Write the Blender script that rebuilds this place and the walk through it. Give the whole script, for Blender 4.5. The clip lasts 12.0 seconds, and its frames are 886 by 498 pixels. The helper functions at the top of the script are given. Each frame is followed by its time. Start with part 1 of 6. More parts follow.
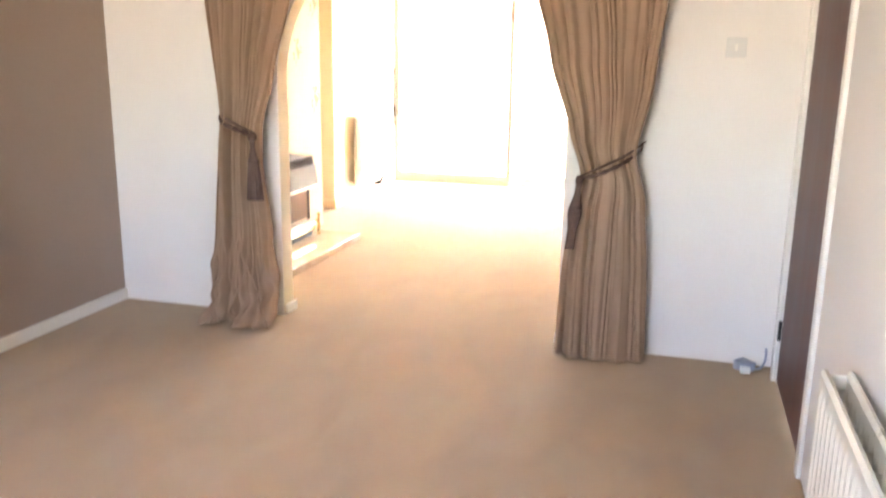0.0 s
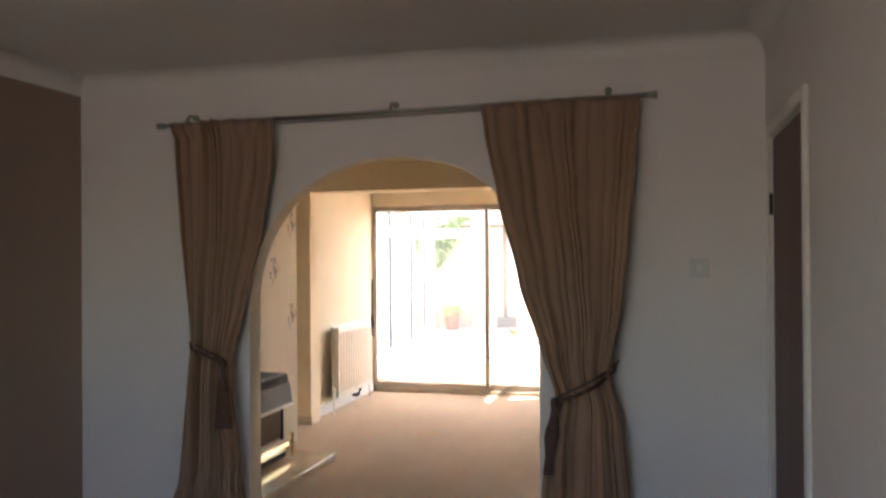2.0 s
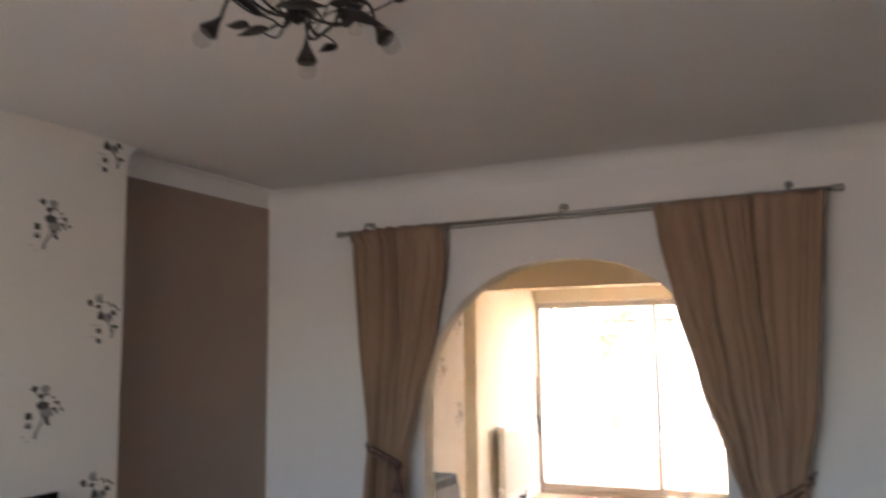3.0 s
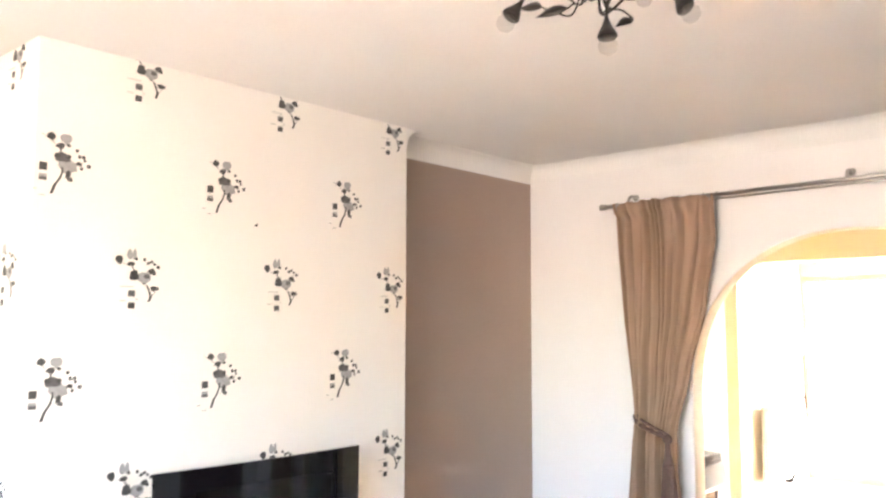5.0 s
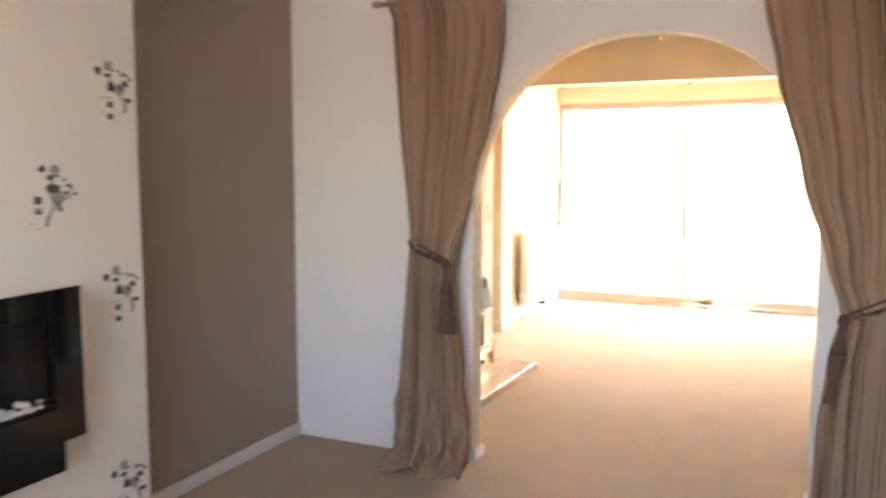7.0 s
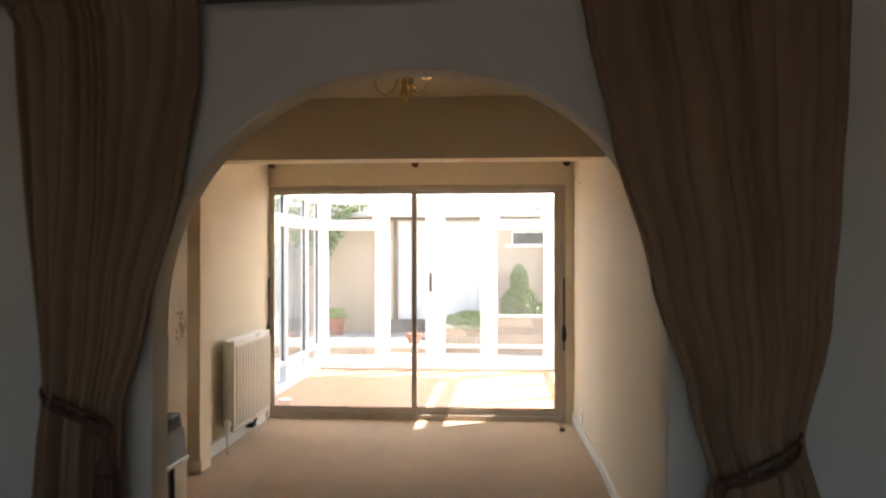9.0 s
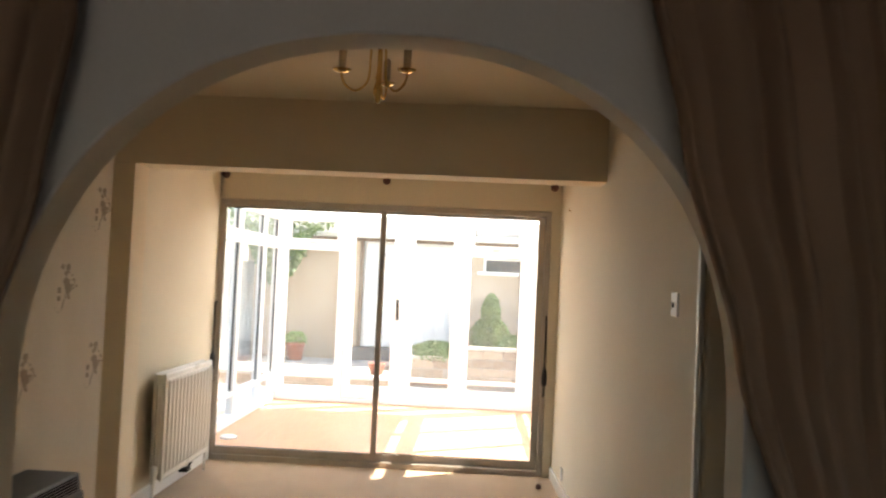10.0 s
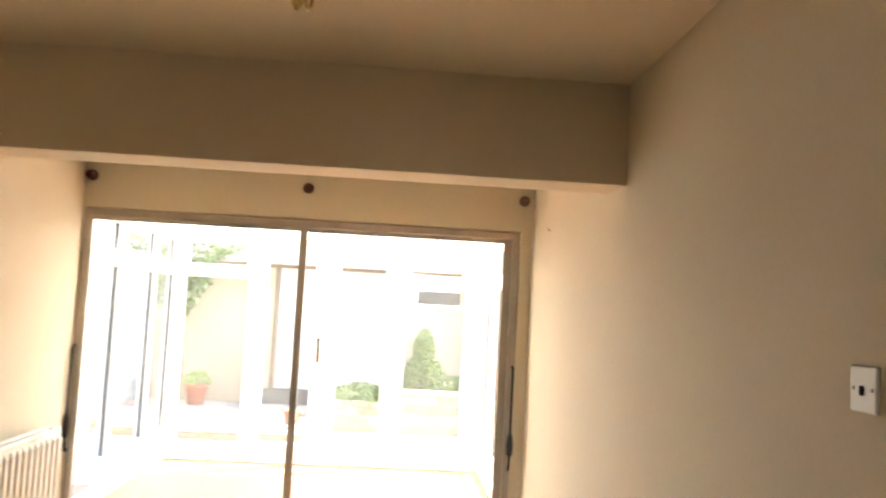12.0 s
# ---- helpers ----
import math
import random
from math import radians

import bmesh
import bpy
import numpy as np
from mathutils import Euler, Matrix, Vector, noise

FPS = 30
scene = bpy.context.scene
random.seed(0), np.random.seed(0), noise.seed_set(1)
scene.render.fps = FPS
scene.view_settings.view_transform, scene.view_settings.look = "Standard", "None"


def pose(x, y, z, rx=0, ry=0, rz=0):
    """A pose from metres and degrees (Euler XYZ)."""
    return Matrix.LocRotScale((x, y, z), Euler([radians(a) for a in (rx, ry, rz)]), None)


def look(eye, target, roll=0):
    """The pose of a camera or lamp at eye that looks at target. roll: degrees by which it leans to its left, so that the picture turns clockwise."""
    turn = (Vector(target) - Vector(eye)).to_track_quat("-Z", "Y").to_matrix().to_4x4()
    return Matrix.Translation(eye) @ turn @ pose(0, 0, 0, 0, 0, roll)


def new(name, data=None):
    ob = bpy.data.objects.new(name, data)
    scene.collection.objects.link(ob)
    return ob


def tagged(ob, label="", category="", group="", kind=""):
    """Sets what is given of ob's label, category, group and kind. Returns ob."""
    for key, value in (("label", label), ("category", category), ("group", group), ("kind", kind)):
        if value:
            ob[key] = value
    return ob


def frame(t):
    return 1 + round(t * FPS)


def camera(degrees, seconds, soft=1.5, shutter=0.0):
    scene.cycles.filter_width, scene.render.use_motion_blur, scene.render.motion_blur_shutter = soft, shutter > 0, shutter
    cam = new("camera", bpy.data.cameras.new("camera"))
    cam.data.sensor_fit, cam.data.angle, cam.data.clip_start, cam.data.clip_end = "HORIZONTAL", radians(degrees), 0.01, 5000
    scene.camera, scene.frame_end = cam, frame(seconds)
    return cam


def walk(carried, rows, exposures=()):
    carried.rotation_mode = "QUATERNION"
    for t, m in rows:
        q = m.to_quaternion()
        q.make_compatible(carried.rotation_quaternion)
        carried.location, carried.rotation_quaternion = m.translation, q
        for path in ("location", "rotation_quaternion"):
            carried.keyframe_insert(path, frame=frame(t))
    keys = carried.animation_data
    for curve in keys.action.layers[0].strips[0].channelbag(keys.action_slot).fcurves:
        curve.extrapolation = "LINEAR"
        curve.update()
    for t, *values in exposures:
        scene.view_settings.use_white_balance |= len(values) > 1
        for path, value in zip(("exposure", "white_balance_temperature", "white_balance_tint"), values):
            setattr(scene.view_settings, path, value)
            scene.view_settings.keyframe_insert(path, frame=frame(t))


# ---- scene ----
cam = camera(56.3, 12.0, soft=2.2, shutter=0.5)
PATH = [
    (0, (0.218, -3.928, 1.412), (-0.315, -2.057, 0.95), 0.8),
    (0.5, (0.233, -3.928, 1.456), (-0.284, -2.021, 1.144), -0.3),
    (1, (0.243, -3.901, 1.48), (-0.236, -1.969, 1.28), -0.0),
    (1.5, (0.246, -3.883, 1.494), (-0.238, -1.946, 1.379), -0.5),
    (2, (0.254, -3.872, 1.522), (-0.256, -1.938, 1.534), -0.4),
    (2.5, (0.231, -3.893, 1.551), (-0.406, -2.004, 1.715), -0.8),
    (3, (0.196, -3.916, 1.565), (-0.66, -2.125, 1.804), -0.7),
    (3.5, (0.17, -3.95, 1.578), (-0.881, -2.28, 1.907), -1.1),
    (5.5, (0.085, -4.054, 1.537), (-1.266, -2.583, 1.637), -0.2),
    (6, (0.028, -4.053, 1.509), (-1.228, -2.497, 1.465), 1.2),
    (6.5, (-0.15, -3.843, 1.461), (-1.213, -2.157, 1.293), 1.0),
    (7, (-0.28, -3.603, 1.45), (-1.118, -1.799, 1.243), -0.0),
    (7.5, (-0.461, -3.361, 1.441), (-1.011, -1.448, 1.243), -0.1),
    (9.5, (-0.79, -2.001, 1.496), (-0.909, -0.005, 1.547), 0.6),
    (10, (-0.839, -1.627, 1.524), (-0.916, 0.371, 1.588), 2.6),
    (10.5, (-0.927, -1.257, 1.53), (-0.862, 0.739, 1.641), 3.0),
    (11, (-0.938, -0.893, 1.536), (-0.889, 1.102, 1.679), 2.1),
    (11.5, (-0.945, -0.507, 1.557), (-0.948, 1.487, 1.715), 2.5),
    (12, (-1.003, -0.163, 1.566), (-0.891, 1.828, 1.71), 3.1),
]
SKY_STRENGTH, SUN_STRENGTH, FRONT_WINDOW = 0.15, 5.0, 0.22
# seconds, stops, kelvin, tint
EXPOSURES = [(0, 5.9, 7500, 17), (0.5, 5.0, 7300, 17), (1.0, 4.2, 7150, 16), (1.5, 3.7, 7000, 16), (2.0, 3.4, 6850, 15), (2.5, 3.68, 6700, 16), (3.0, 4.12, 6500, 15), (3.5, 4.75, 6400, 13), (5.5, 6.45, 7050, 16),
             (6.0, 6.2, 7150, 17), (6.5, 5.92, 7150, 18), (7.0, 5.2, 7150, 18), (7.5, 4.05, 7150, 17), (9.5, 2.2, 6900, 9), (10.5, 2.66, 7000, 8), (11.5, 3.07, 7150, 8), (12.0, 3.06, 7150, 9)]
walk(cam, [(t, look(eye, target, roll)) for t, eye, target, roll in PATH],
     exposures=EXPOSURES)

# ---- world, sun and large lights ----
SUN_ELEVATION, SUN_FROM = 50.0, Vector((0.86, 0.51, 0.0))
sky_world = bpy.data.worlds.new("sky")
scene.world = sky_world
sky_world.use_nodes = True
wn = sky_world.node_tree.nodes
sky_tex = wn.new("ShaderNodeTexSky")
sky_tex.sky_type, sky_tex.sun_disc = "NISHITA", False
sky_tex.sun_elevation = radians(SUN_ELEVATION)
sky_tex.sun_rotation = math.atan2(SUN_FROM.x, SUN_FROM.y)
sky_world.node_tree.links.new(sky_tex.outputs[0], wn["Background"].inputs[0])
wn["Background"].inputs[1].default_value = SKY_STRENGTH

sun_data = bpy.data.lights.new("sun", "SUN")
sun_data.energy, sun_data.angle, sun_data.color = SUN_STRENGTH, radians(0.5), (1.0, 0.95, 0.86)
sun = new("sun", sun_data)
sun_dir = SUN_FROM.normalized() * math.cos(radians(SUN_ELEVATION)) + Vector((0, 0, math.sin(radians(SUN_ELEVATION))))
sun.matrix_basis = look(sun_dir * 20, (0, 0, 0))

win_data = bpy.data.lights.new("front_window_light", "AREA")
win_data.shape, win_data.size, win_data.size_y = "RECTANGLE", 1.9, 1.15
win_data.energy, win_data.color = FRONT_WINDOW, (1.0, 0.92, 0.9)
win_light = new("front_window_light", win_data)
win_light.matrix_basis = look((-1.0, -5.42, 1.55), (-1.0, 0, 1.35))


# ---- materials ----
def base_mat(name, rough=0.6, metal=0.0):
    m = bpy.data.materials.new(name)
    m.use_nodes = True
    b = m.node_tree.nodes["Principled BSDF"]
    b.inputs["Roughness"].default_value, b.inputs["Metallic"].default_value = rough, metal
    return m, m.node_tree, b


def surface(name, c1, c2=None, rough=0.6, metal=0.0, big=3.0, fine=60.0, bump=0.1, stretch=(1, 1, 1), contrast=(0.35, 0.65), per_object=0.0, wear=0.0, fine_mix=0.35, depth=0.002):
    """A surface with mottling at a large and a fine scale, and fine relief."""
    m, nt, b = base_mat(name, rough, metal)
    n, l = nt.nodes, nt.links
    c2 = c2 or tuple(v * 0.86 for v in c1)
    tc, mp = n.new("ShaderNodeTexCoord"), n.new("ShaderNodeMapping")
    mp.inputs["Scale"].default_value = stretch
    l.new(tc.outputs["Object"], mp.inputs[0])
    nb, nf = n.new("ShaderNodeTexNoise"), n.new("ShaderNodeTexNoise")
    nb.inputs["Scale"].default_value, nb.inputs["Detail"].default_value = big, 5
    nf.inputs["Scale"].default_value, nf.inputs["Detail"].default_value = fine, 4
    l.new(mp.outputs[0], nb.inputs[0]), l.new(mp.outputs[0], nf.inputs[0])
    mixf = n.new("ShaderNodeMix")
    mixf.inputs[0].default_value = fine_mix
    l.new(nb.outputs[0], mixf.inputs[2]), l.new(nf.outputs[0], mixf.inputs[3])
    ramp = n.new("ShaderNodeValToRGB")
    ramp.color_ramp.elements[0].position, ramp.color_ramp.elements[1].position = contrast
    ramp.color_ramp.elements[0].color, ramp.color_ramp.elements[1].color = (*c2, 1), (*c1, 1)
    l.new(mixf.outputs[0], ramp.inputs[0])
    out = ramp.outputs[0]
    if per_object:
        info, hsv, rng = n.new("ShaderNodeObjectInfo"), n.new("ShaderNodeHueSaturation"), n.new("ShaderNodeMapRange")
        rng.inputs["To Min"].default_value, rng.inputs["To Max"].default_value = 1 - per_object, 1 + per_object
        l.new(info.outputs["Random"], rng.inputs[0]), l.new(rng.outputs[0], hsv.inputs["Value"]), l.new(out, hsv.inputs["Color"])
        out = hsv.outputs[0]
    l.new(out, b.inputs["Base Color"])
    if wear:
        rr = n.new("ShaderNodeMapRange")
        rr.inputs["To Min"].default_value, rr.inputs["To Max"].default_value = rough - wear, min(1, rough + wear)
        l.new(nb.outputs[0], rr.inputs[0]), l.new(rr.outputs[0], b.inputs["Roughness"])
    if bump:
        bp = n.new("ShaderNodeBump")
        bp.inputs["Strength"].default_value, bp.inputs["Distance"].default_value = bump, depth
        l.new(nf.outputs[0], bp.inputs["Height"]), l.new(bp.outputs[0], b.inputs["Normal"])
    return m


def glass_mat(name, tint=(1, 1, 1), gloss=0.02, glare_veil=0.0):
    """A thin clear pane: light goes straight through, the gloss rises at grazing angles; a film scatters a little,
    imitating glare.
    """
    m, nt, b = base_mat(name)
    n, l = nt.nodes, nt.links
    n.remove(b)
    tr, gl, lw, mx = n.new("ShaderNodeBsdfTransparent"), n.new("ShaderNodeBsdfGlossy"), n.new("ShaderNodeLayerWeight"), n.new("ShaderNodeMixShader")
    pw, ad = n.new("ShaderNodeMath"), n.new("ShaderNodeMath")
    pw.operation, ad.operation = "POWER", "MULTIPLY_ADD"
    pw.inputs[1].default_value, ad.inputs[1].default_value, ad.inputs[2].default_value = 5.0, 0.6, 0.02
    tr.inputs[0].default_value = (*tint, 1)
    gl.inputs["Roughness"].default_value = gloss
    lw.inputs[0].default_value = 0.5
    l.new(lw.outputs["Facing"], pw.inputs[0]), l.new(pw.outputs[0], ad.inputs[0]), l.new(ad.outputs[0], mx.inputs[0])
    l.new(tr.outputs[0], mx.inputs[1]), l.new(gl.outputs[0], mx.inputs[2])
    # uneven pale film, added to wash out the view as glare would
    if glare_veil:
        film, top, tc, nz, rg = n.new("ShaderNodeBsdfTranslucent"), n.new("ShaderNodeMixShader"), n.new("ShaderNodeTexCoord"), n.new("ShaderNodeTexNoise"), n.new("ShaderNodeMapRange")
        film.inputs[0].default_value = (0.9, 0.88, 0.84, 1)
        nz.inputs["Scale"].default_value, nz.inputs["Detail"].default_value = 2.5, 5
        rg.inputs["From Min"].default_value, rg.inputs["From Max"].default_value = 0.3, 0.7
        rg.inputs["To Min"].default_value, rg.inputs["To Max"].default_value = glare_veil * 0.7, glare_veil * 1.3
        l.new(tc.outputs["Object"], nz.inputs[0]), l.new(nz.outputs[0], rg.inputs[0]), l.new(rg.outputs[0], top.inputs[0])
        l.new(mx.outputs[0], top.inputs[1]), l.new(film.outputs[0], top.inputs[2])
        mx = top
    l.new(mx.outputs[0], n["Material Output"].inputs[0])
    return m


def carpet_mat(name, c1, c2):
    m = surface(name, c1, c2, rough=0.95, big=1.1, fine=420, bump=0.7, contrast=(0.3, 0.7), fine_mix=0.3, depth=0.006)
    n, l = m.node_tree.nodes, m.node_tree.links
    b = n["Principled BSDF"]
    # trodden and brushed patches in the pile
    tc, mp, tread, ramp, mul = n.new("ShaderNodeTexCoord"), n.new("ShaderNodeMapping"), n.new("ShaderNodeTexNoise"), n.new("ShaderNodeMapRange"), n.new("ShaderNodeHueSaturation")
    mp.inputs["Scale"].default_value = (1.0, 0.55, 1.0)
    tread.inputs["Scale"].default_value, tread.inputs["Detail"].default_value, tread.inputs["Distortion"].default_value = 4.5, 6, 0.8
    ramp.inputs["From Min"].default_value, ramp.inputs["From Max"].default_value = 0.35, 0.62
    ramp.inputs["To Min"].default_value, ramp.inputs["To Max"].default_value = 0.93, 1.03
    l.new(tc.outputs["Object"], mp.inputs[0]), l.new(mp.outputs[0], tread.inputs[0]), l.new(tread.outputs[0], ramp.inputs[0])
    l.new(b.inputs["Base Color"].links[0].from_socket, mul.inputs["Color"]), l.new(ramp.outputs[0], mul.inputs["Value"])
    l.new(mul.outputs[0], b.inputs["Base Color"])
    b.inputs["Sheen Weight"].default_value, b.inputs["Sheen Roughness"].default_value = 0.25, 0.6
    return m


def roof_mat(name):
    m, nt, b = base_mat(name)
    n, l = nt.nodes, nt.links
    n.remove(b)
    tl, df, mx = n.new("ShaderNodeBsdfTranslucent"), n.new("ShaderNodeBsdfDiffuse"), n.new("ShaderNodeMixShader")
    tl.inputs[0].default_value, df.inputs[0].default_value = (0.86, 0.87, 0.86, 1), (0.85, 0.85, 0.83, 1)
    mx.inputs[0].default_value = 0.15
    l.new(tl.outputs[0], mx.inputs[1]), l.new(df.outputs[0], mx.inputs[2])
    l.new(mx.outputs[0], n["Material Output"].inputs[0])
    return m


def shade_mat(name):
    m, nt, b = base_mat(name)
    n, l = nt.nodes, nt.links
    n.remove(b)
    tr, df, mx = n.new("ShaderNodeBsdfTransparent"), n.new("ShaderNodeBsdfTranslucent"), n.new("ShaderNodeMixShader")
    df.inputs[0].default_value = (0.9, 0.88, 0.84, 1)
    mx.inputs[0].default_value = 0.13
    l.new(tr.outputs[0], mx.inputs[1]), l.new(df.outputs[0], mx.inputs[2])
    l.new(mx.outputs[0], n["Material Output"].inputs[0])
    return m


M = dict(
    shade_glass=shade_mat("frosted_flower_glass"),
    white=surface("white_emulsion", (0.80, 0.762, 0.737), (0.745, 0.708, 0.684), rough=0.8, big=1.5, fine=90, bump=0.06, wear=0.1),
    ceiling=surface("ceiling_paint", (0.78, 0.75, 0.72), (0.73, 0.70, 0.67), rough=0.9, big=1.2, fine=70, bump=0.08),
    cream=surface("cream_emulsion", (0.74, 0.665, 0.525), (0.69, 0.61, 0.475), rough=0.75, big=1.4, fine=80, bump=0.08, wear=0.1),
    cream_dark=surface("buff_emulsion", (0.78, 0.668, 0.505), (0.735, 0.625, 0.465), rough=0.8, big=1.6, fine=80, bump=0.08),
    mauve=surface("mauve_emulsion", (0.372, 0.276, 0.225), (0.335, 0.246, 0.198), rough=0.75, big=1.3, fine=90, bump=0.06, wear=0.1),
    paper=surface("cream_wallpaper", (0.79, 0.742, 0.685), (0.755, 0.705, 0.645), rough=0.7, big=2, fine=260, bump=0.12, stretch=(1, 1, 0.25)),
    paper_old=surface("faded_wallpaper", (0.70, 0.60, 0.46), (0.62, 0.52, 0.38), rough=0.7, big=3, fine=200, bump=0.12, stretch=(1, 1, 0.3)),
    ink=surface("black_print", (0.035, 0.033, 0.032), (0.07, 0.065, 0.06), rough=0.6, big=40, fine=300, bump=0),
    ink_mid=surface("charcoal_print", (0.11, 0.105, 0.10), (0.075, 0.07, 0.068), rough=0.6, big=40, fine=300, bump=0),
    ink_pale=surface("grey_print", (0.34, 0.325, 0.315), (0.25, 0.24, 0.23), rough=0.6, big=40, fine=300, bump=0),
    gloss_white=surface("white_gloss_paint", (0.80, 0.78, 0.74), (0.74, 0.71, 0.66), rough=0.35, big=3, fine=40, bump=0.04, wear=0.1),
    carpet=carpet_mat("beige_carpet", (0.445, 0.297, 0.172), (0.395, 0.262, 0.15)),
    conservatory_floor=surface("orange_laminate", (0.60, 0.33, 0.185), (0.50, 0.27, 0.145), rough=0.45, big=4, fine=40, stretch=(6, 0.6, 1), bump=0.05),
    curtain=surface("beige_curtain_cloth", (0.41, 0.268, 0.184), (0.34, 0.218, 0.146), rough=0.85, big=6, fine=900, bump=0.25, stretch=(1, 1, 0.35), depth=0.001),
    rope=surface("brown_cord", (0.13, 0.072, 0.054), (0.08, 0.044, 0.034), rough=0.75, big=60, fine=320, bump=0.6),
    steel=surface("brushed_steel", (0.45, 0.42, 0.39), (0.34, 0.32, 0.29), rough=0.3, metal=1.0, big=10, fine=200, bump=0.05, stretch=(0.2, 1, 1)),
    bronze=surface("dark_bronze", (0.035, 0.028, 0.024), (0.018, 0.015, 0.013), rough=0.45, metal=0.5, big=30, fine=200, bump=0.1),
    brass=surface("polished_brass", (0.78, 0.58, 0.27), (0.62, 0.44, 0.19), rough=0.18, metal=1.0, big=12, fine=120, bump=0.03, wear=0.06),
    candle=surface("ivory_candle_tube", (0.55, 0.45, 0.32), (0.48, 0.38, 0.27), rough=0.5, big=20, fine=90, bump=0.03),
    mahogany=surface("dark_mahogany_veneer", (0.135, 0.05, 0.038), (0.09, 0.033, 0.025), rough=0.5, big=3, fine=30, stretch=(4, 4, 0.35), bump=0.05, wear=0.1),
    black_gloss=surface("black_glass", (0.006, 0.006, 0.007), (0.004, 0.004, 0.005), rough=0.06, big=4, fine=60, bump=0.0),
    black=surface("matt_black", (0.015, 0.014, 0.014), (0.009, 0.009, 0.009), rough=0.6, big=10, fine=100, bump=0.1),
    grille_black=surface("grille_black", (0.004, 0.004, 0.004), (0.003, 0.003, 0.003), rough=0.9, big=10, fine=100, bump=0.0),
    fire_black=surface("fire_black", (0.0045, 0.0043, 0.0043), (0.003, 0.003, 0.003), rough=0.5, big=10, fine=100, bump=0.05),
    pebble=surface("white_pebble", (0.62, 0.61, 0.60), (0.45, 0.44, 0.43), rough=0.55, big=30, fine=150, bump=0.2, per_object=0.12),
    radiator=surface("radiator_enamel", (0.76, 0.72, 0.65), (0.71, 0.67, 0.59), rough=0.3, big=4, fine=60, bump=0.03, wear=0.08),
    aluminium=surface("bronze_anodised_aluminium", (0.46, 0.405, 0.35), (0.38, 0.33, 0.28), rough=0.42, metal=0.35, big=8, fine=180, bump=0.04, stretch=(1, 1, 0.1)),
    gasket=surface("black_rubber", (0.02, 0.02, 0.02), rough=0.7, bump=0.0),
    upvc=surface("white_upvc", (0.82, 0.83, 0.83), (0.77, 0.78, 0.78), rough=0.3, big=3, fine=30, bump=0.02),
    glass=glass_mat("clear_glass", glare_veil=0.018),
    smoked_glass=surface("smoked_fire_glass", (0.13, 0.095, 0.07), (0.10, 0.072, 0.052), rough=0.15, big=6, fine=60, bump=0.0),
    bowl_glass=glass_mat("bowl_glass", (0.86, 0.9, 0.88), 0.04),
    roof=roof_mat("polycarbonate_roof"),
    plastic=surface("white_plastic", (0.82, 0.81, 0.78), (0.78, 0.77, 0.74), rough=0.3, big=20, fine=90, bump=0.0),
    hood_grey=surface("dark_grey_enamel", (0.10, 0.107, 0.118), (0.08, 0.086, 0.094), rough=0.55, metal=0.0, big=8, fine=90, bump=0.03),
    plastic_grey=surface("grey_plastic", (0.67, 0.665, 0.66), (0.63, 0.625, 0.62), rough=0.45, big=12, fine=120, bump=0.02),
    grey_silver=surface("silver_grey_enamel", (0.17, 0.175, 0.18), (0.125, 0.13, 0.135), rough=0.35, metal=0.2, big=8, fine=90, bump=0.03),
    hearth=surface("polished_marble", (0.60, 0.49, 0.36), (0.44, 0.33, 0.22), rough=0.08, big=5, fine=26, bump=0.0, contrast=(0.3, 0.75)),
    render_wall=surface("pebbledash_render", (0.50, 0.40, 0.30), (0.42, 0.33, 0.24), rough=0.95, big=1.0, fine=60, bump=0.6, depth=0.01),
    brick=surface("buff_brick", (0.36, 0.27, 0.205), (0.28, 0.205, 0.15), rough=0.9, big=9, fine=70, bump=0.4, per_object=0.18),
    mortar=surface("grey_mortar", (0.36, 0.33, 0.29), (0.28, 0.25, 0.22), rough=0.95, big=6, fine=90, bump=0.4),
    slab=surface("concrete_slab", (0.50, 0.46, 0.40), (0.41, 0.375, 0.32), rough=0.9, big=4, fine=60, bump=0.3, per_object=0.1),
    ground=surface("gravel_ground", (0.34, 0.30, 0.24), (0.22, 0.19, 0.15), rough=1.0, big=2, fine=30, bump=0.5, depth=0.01),
    garage=surface("white_painted_metal", (0.78, 0.78, 0.76), (0.70, 0.70, 0.68), rough=0.45, big=2, fine=40, bump=0.03),
    fence=surface("pale_painted_timber", (0.52, 0.53, 0.50), (0.40, 0.40, 0.37), rough=0.8, big=3, fine=40, stretch=(3, 3, 0.3), bump=0.2, per_object=0.12),
    terracotta=surface("terracotta", (0.45, 0.15, 0.09), (0.34, 0.11, 0.065), rough=0.8, big=8, fine=60, bump=0.2),
    soil=surface("dark_soil", (0.05, 0.035, 0.025), (0.03, 0.02, 0.015), rough=1.0, big=10, fine=60, bump=0.8),
    leaf=surface("conifer_leaf", (0.17, 0.24, 0.06), (0.10, 0.15, 0.04), rough=0.6, big=8, fine=60, bump=0.1),
    leaf_light=surface("shrub_leaf", (0.12, 0.20, 0.05), (0.07, 0.13, 0.03), rough=0.55, big=8, fine=60, bump=0.1),
    leaf_pale=surface("pale_green_leaf", (0.26, 0.36, 0.10), (0.16, 0.25, 0.06), rough=0.55, big=8, fine=60, bump=0.1),
    bark=surface("bark", (0.12, 0.085, 0.06), (0.07, 0.05, 0.035), rough=0.95, big=12, fine=60, bump=0.6),
    dark_glass=surface("dark_window_glass", (0.03, 0.033, 0.036), (0.02, 0.022, 0.025), rough=0.05, bump=0.0),
    worktop=surface("grey_worktop", (0.32, 0.31, 0.30), (0.24, 0.235, 0.225), rough=0.35, big=20, fine=160, bump=0.03),
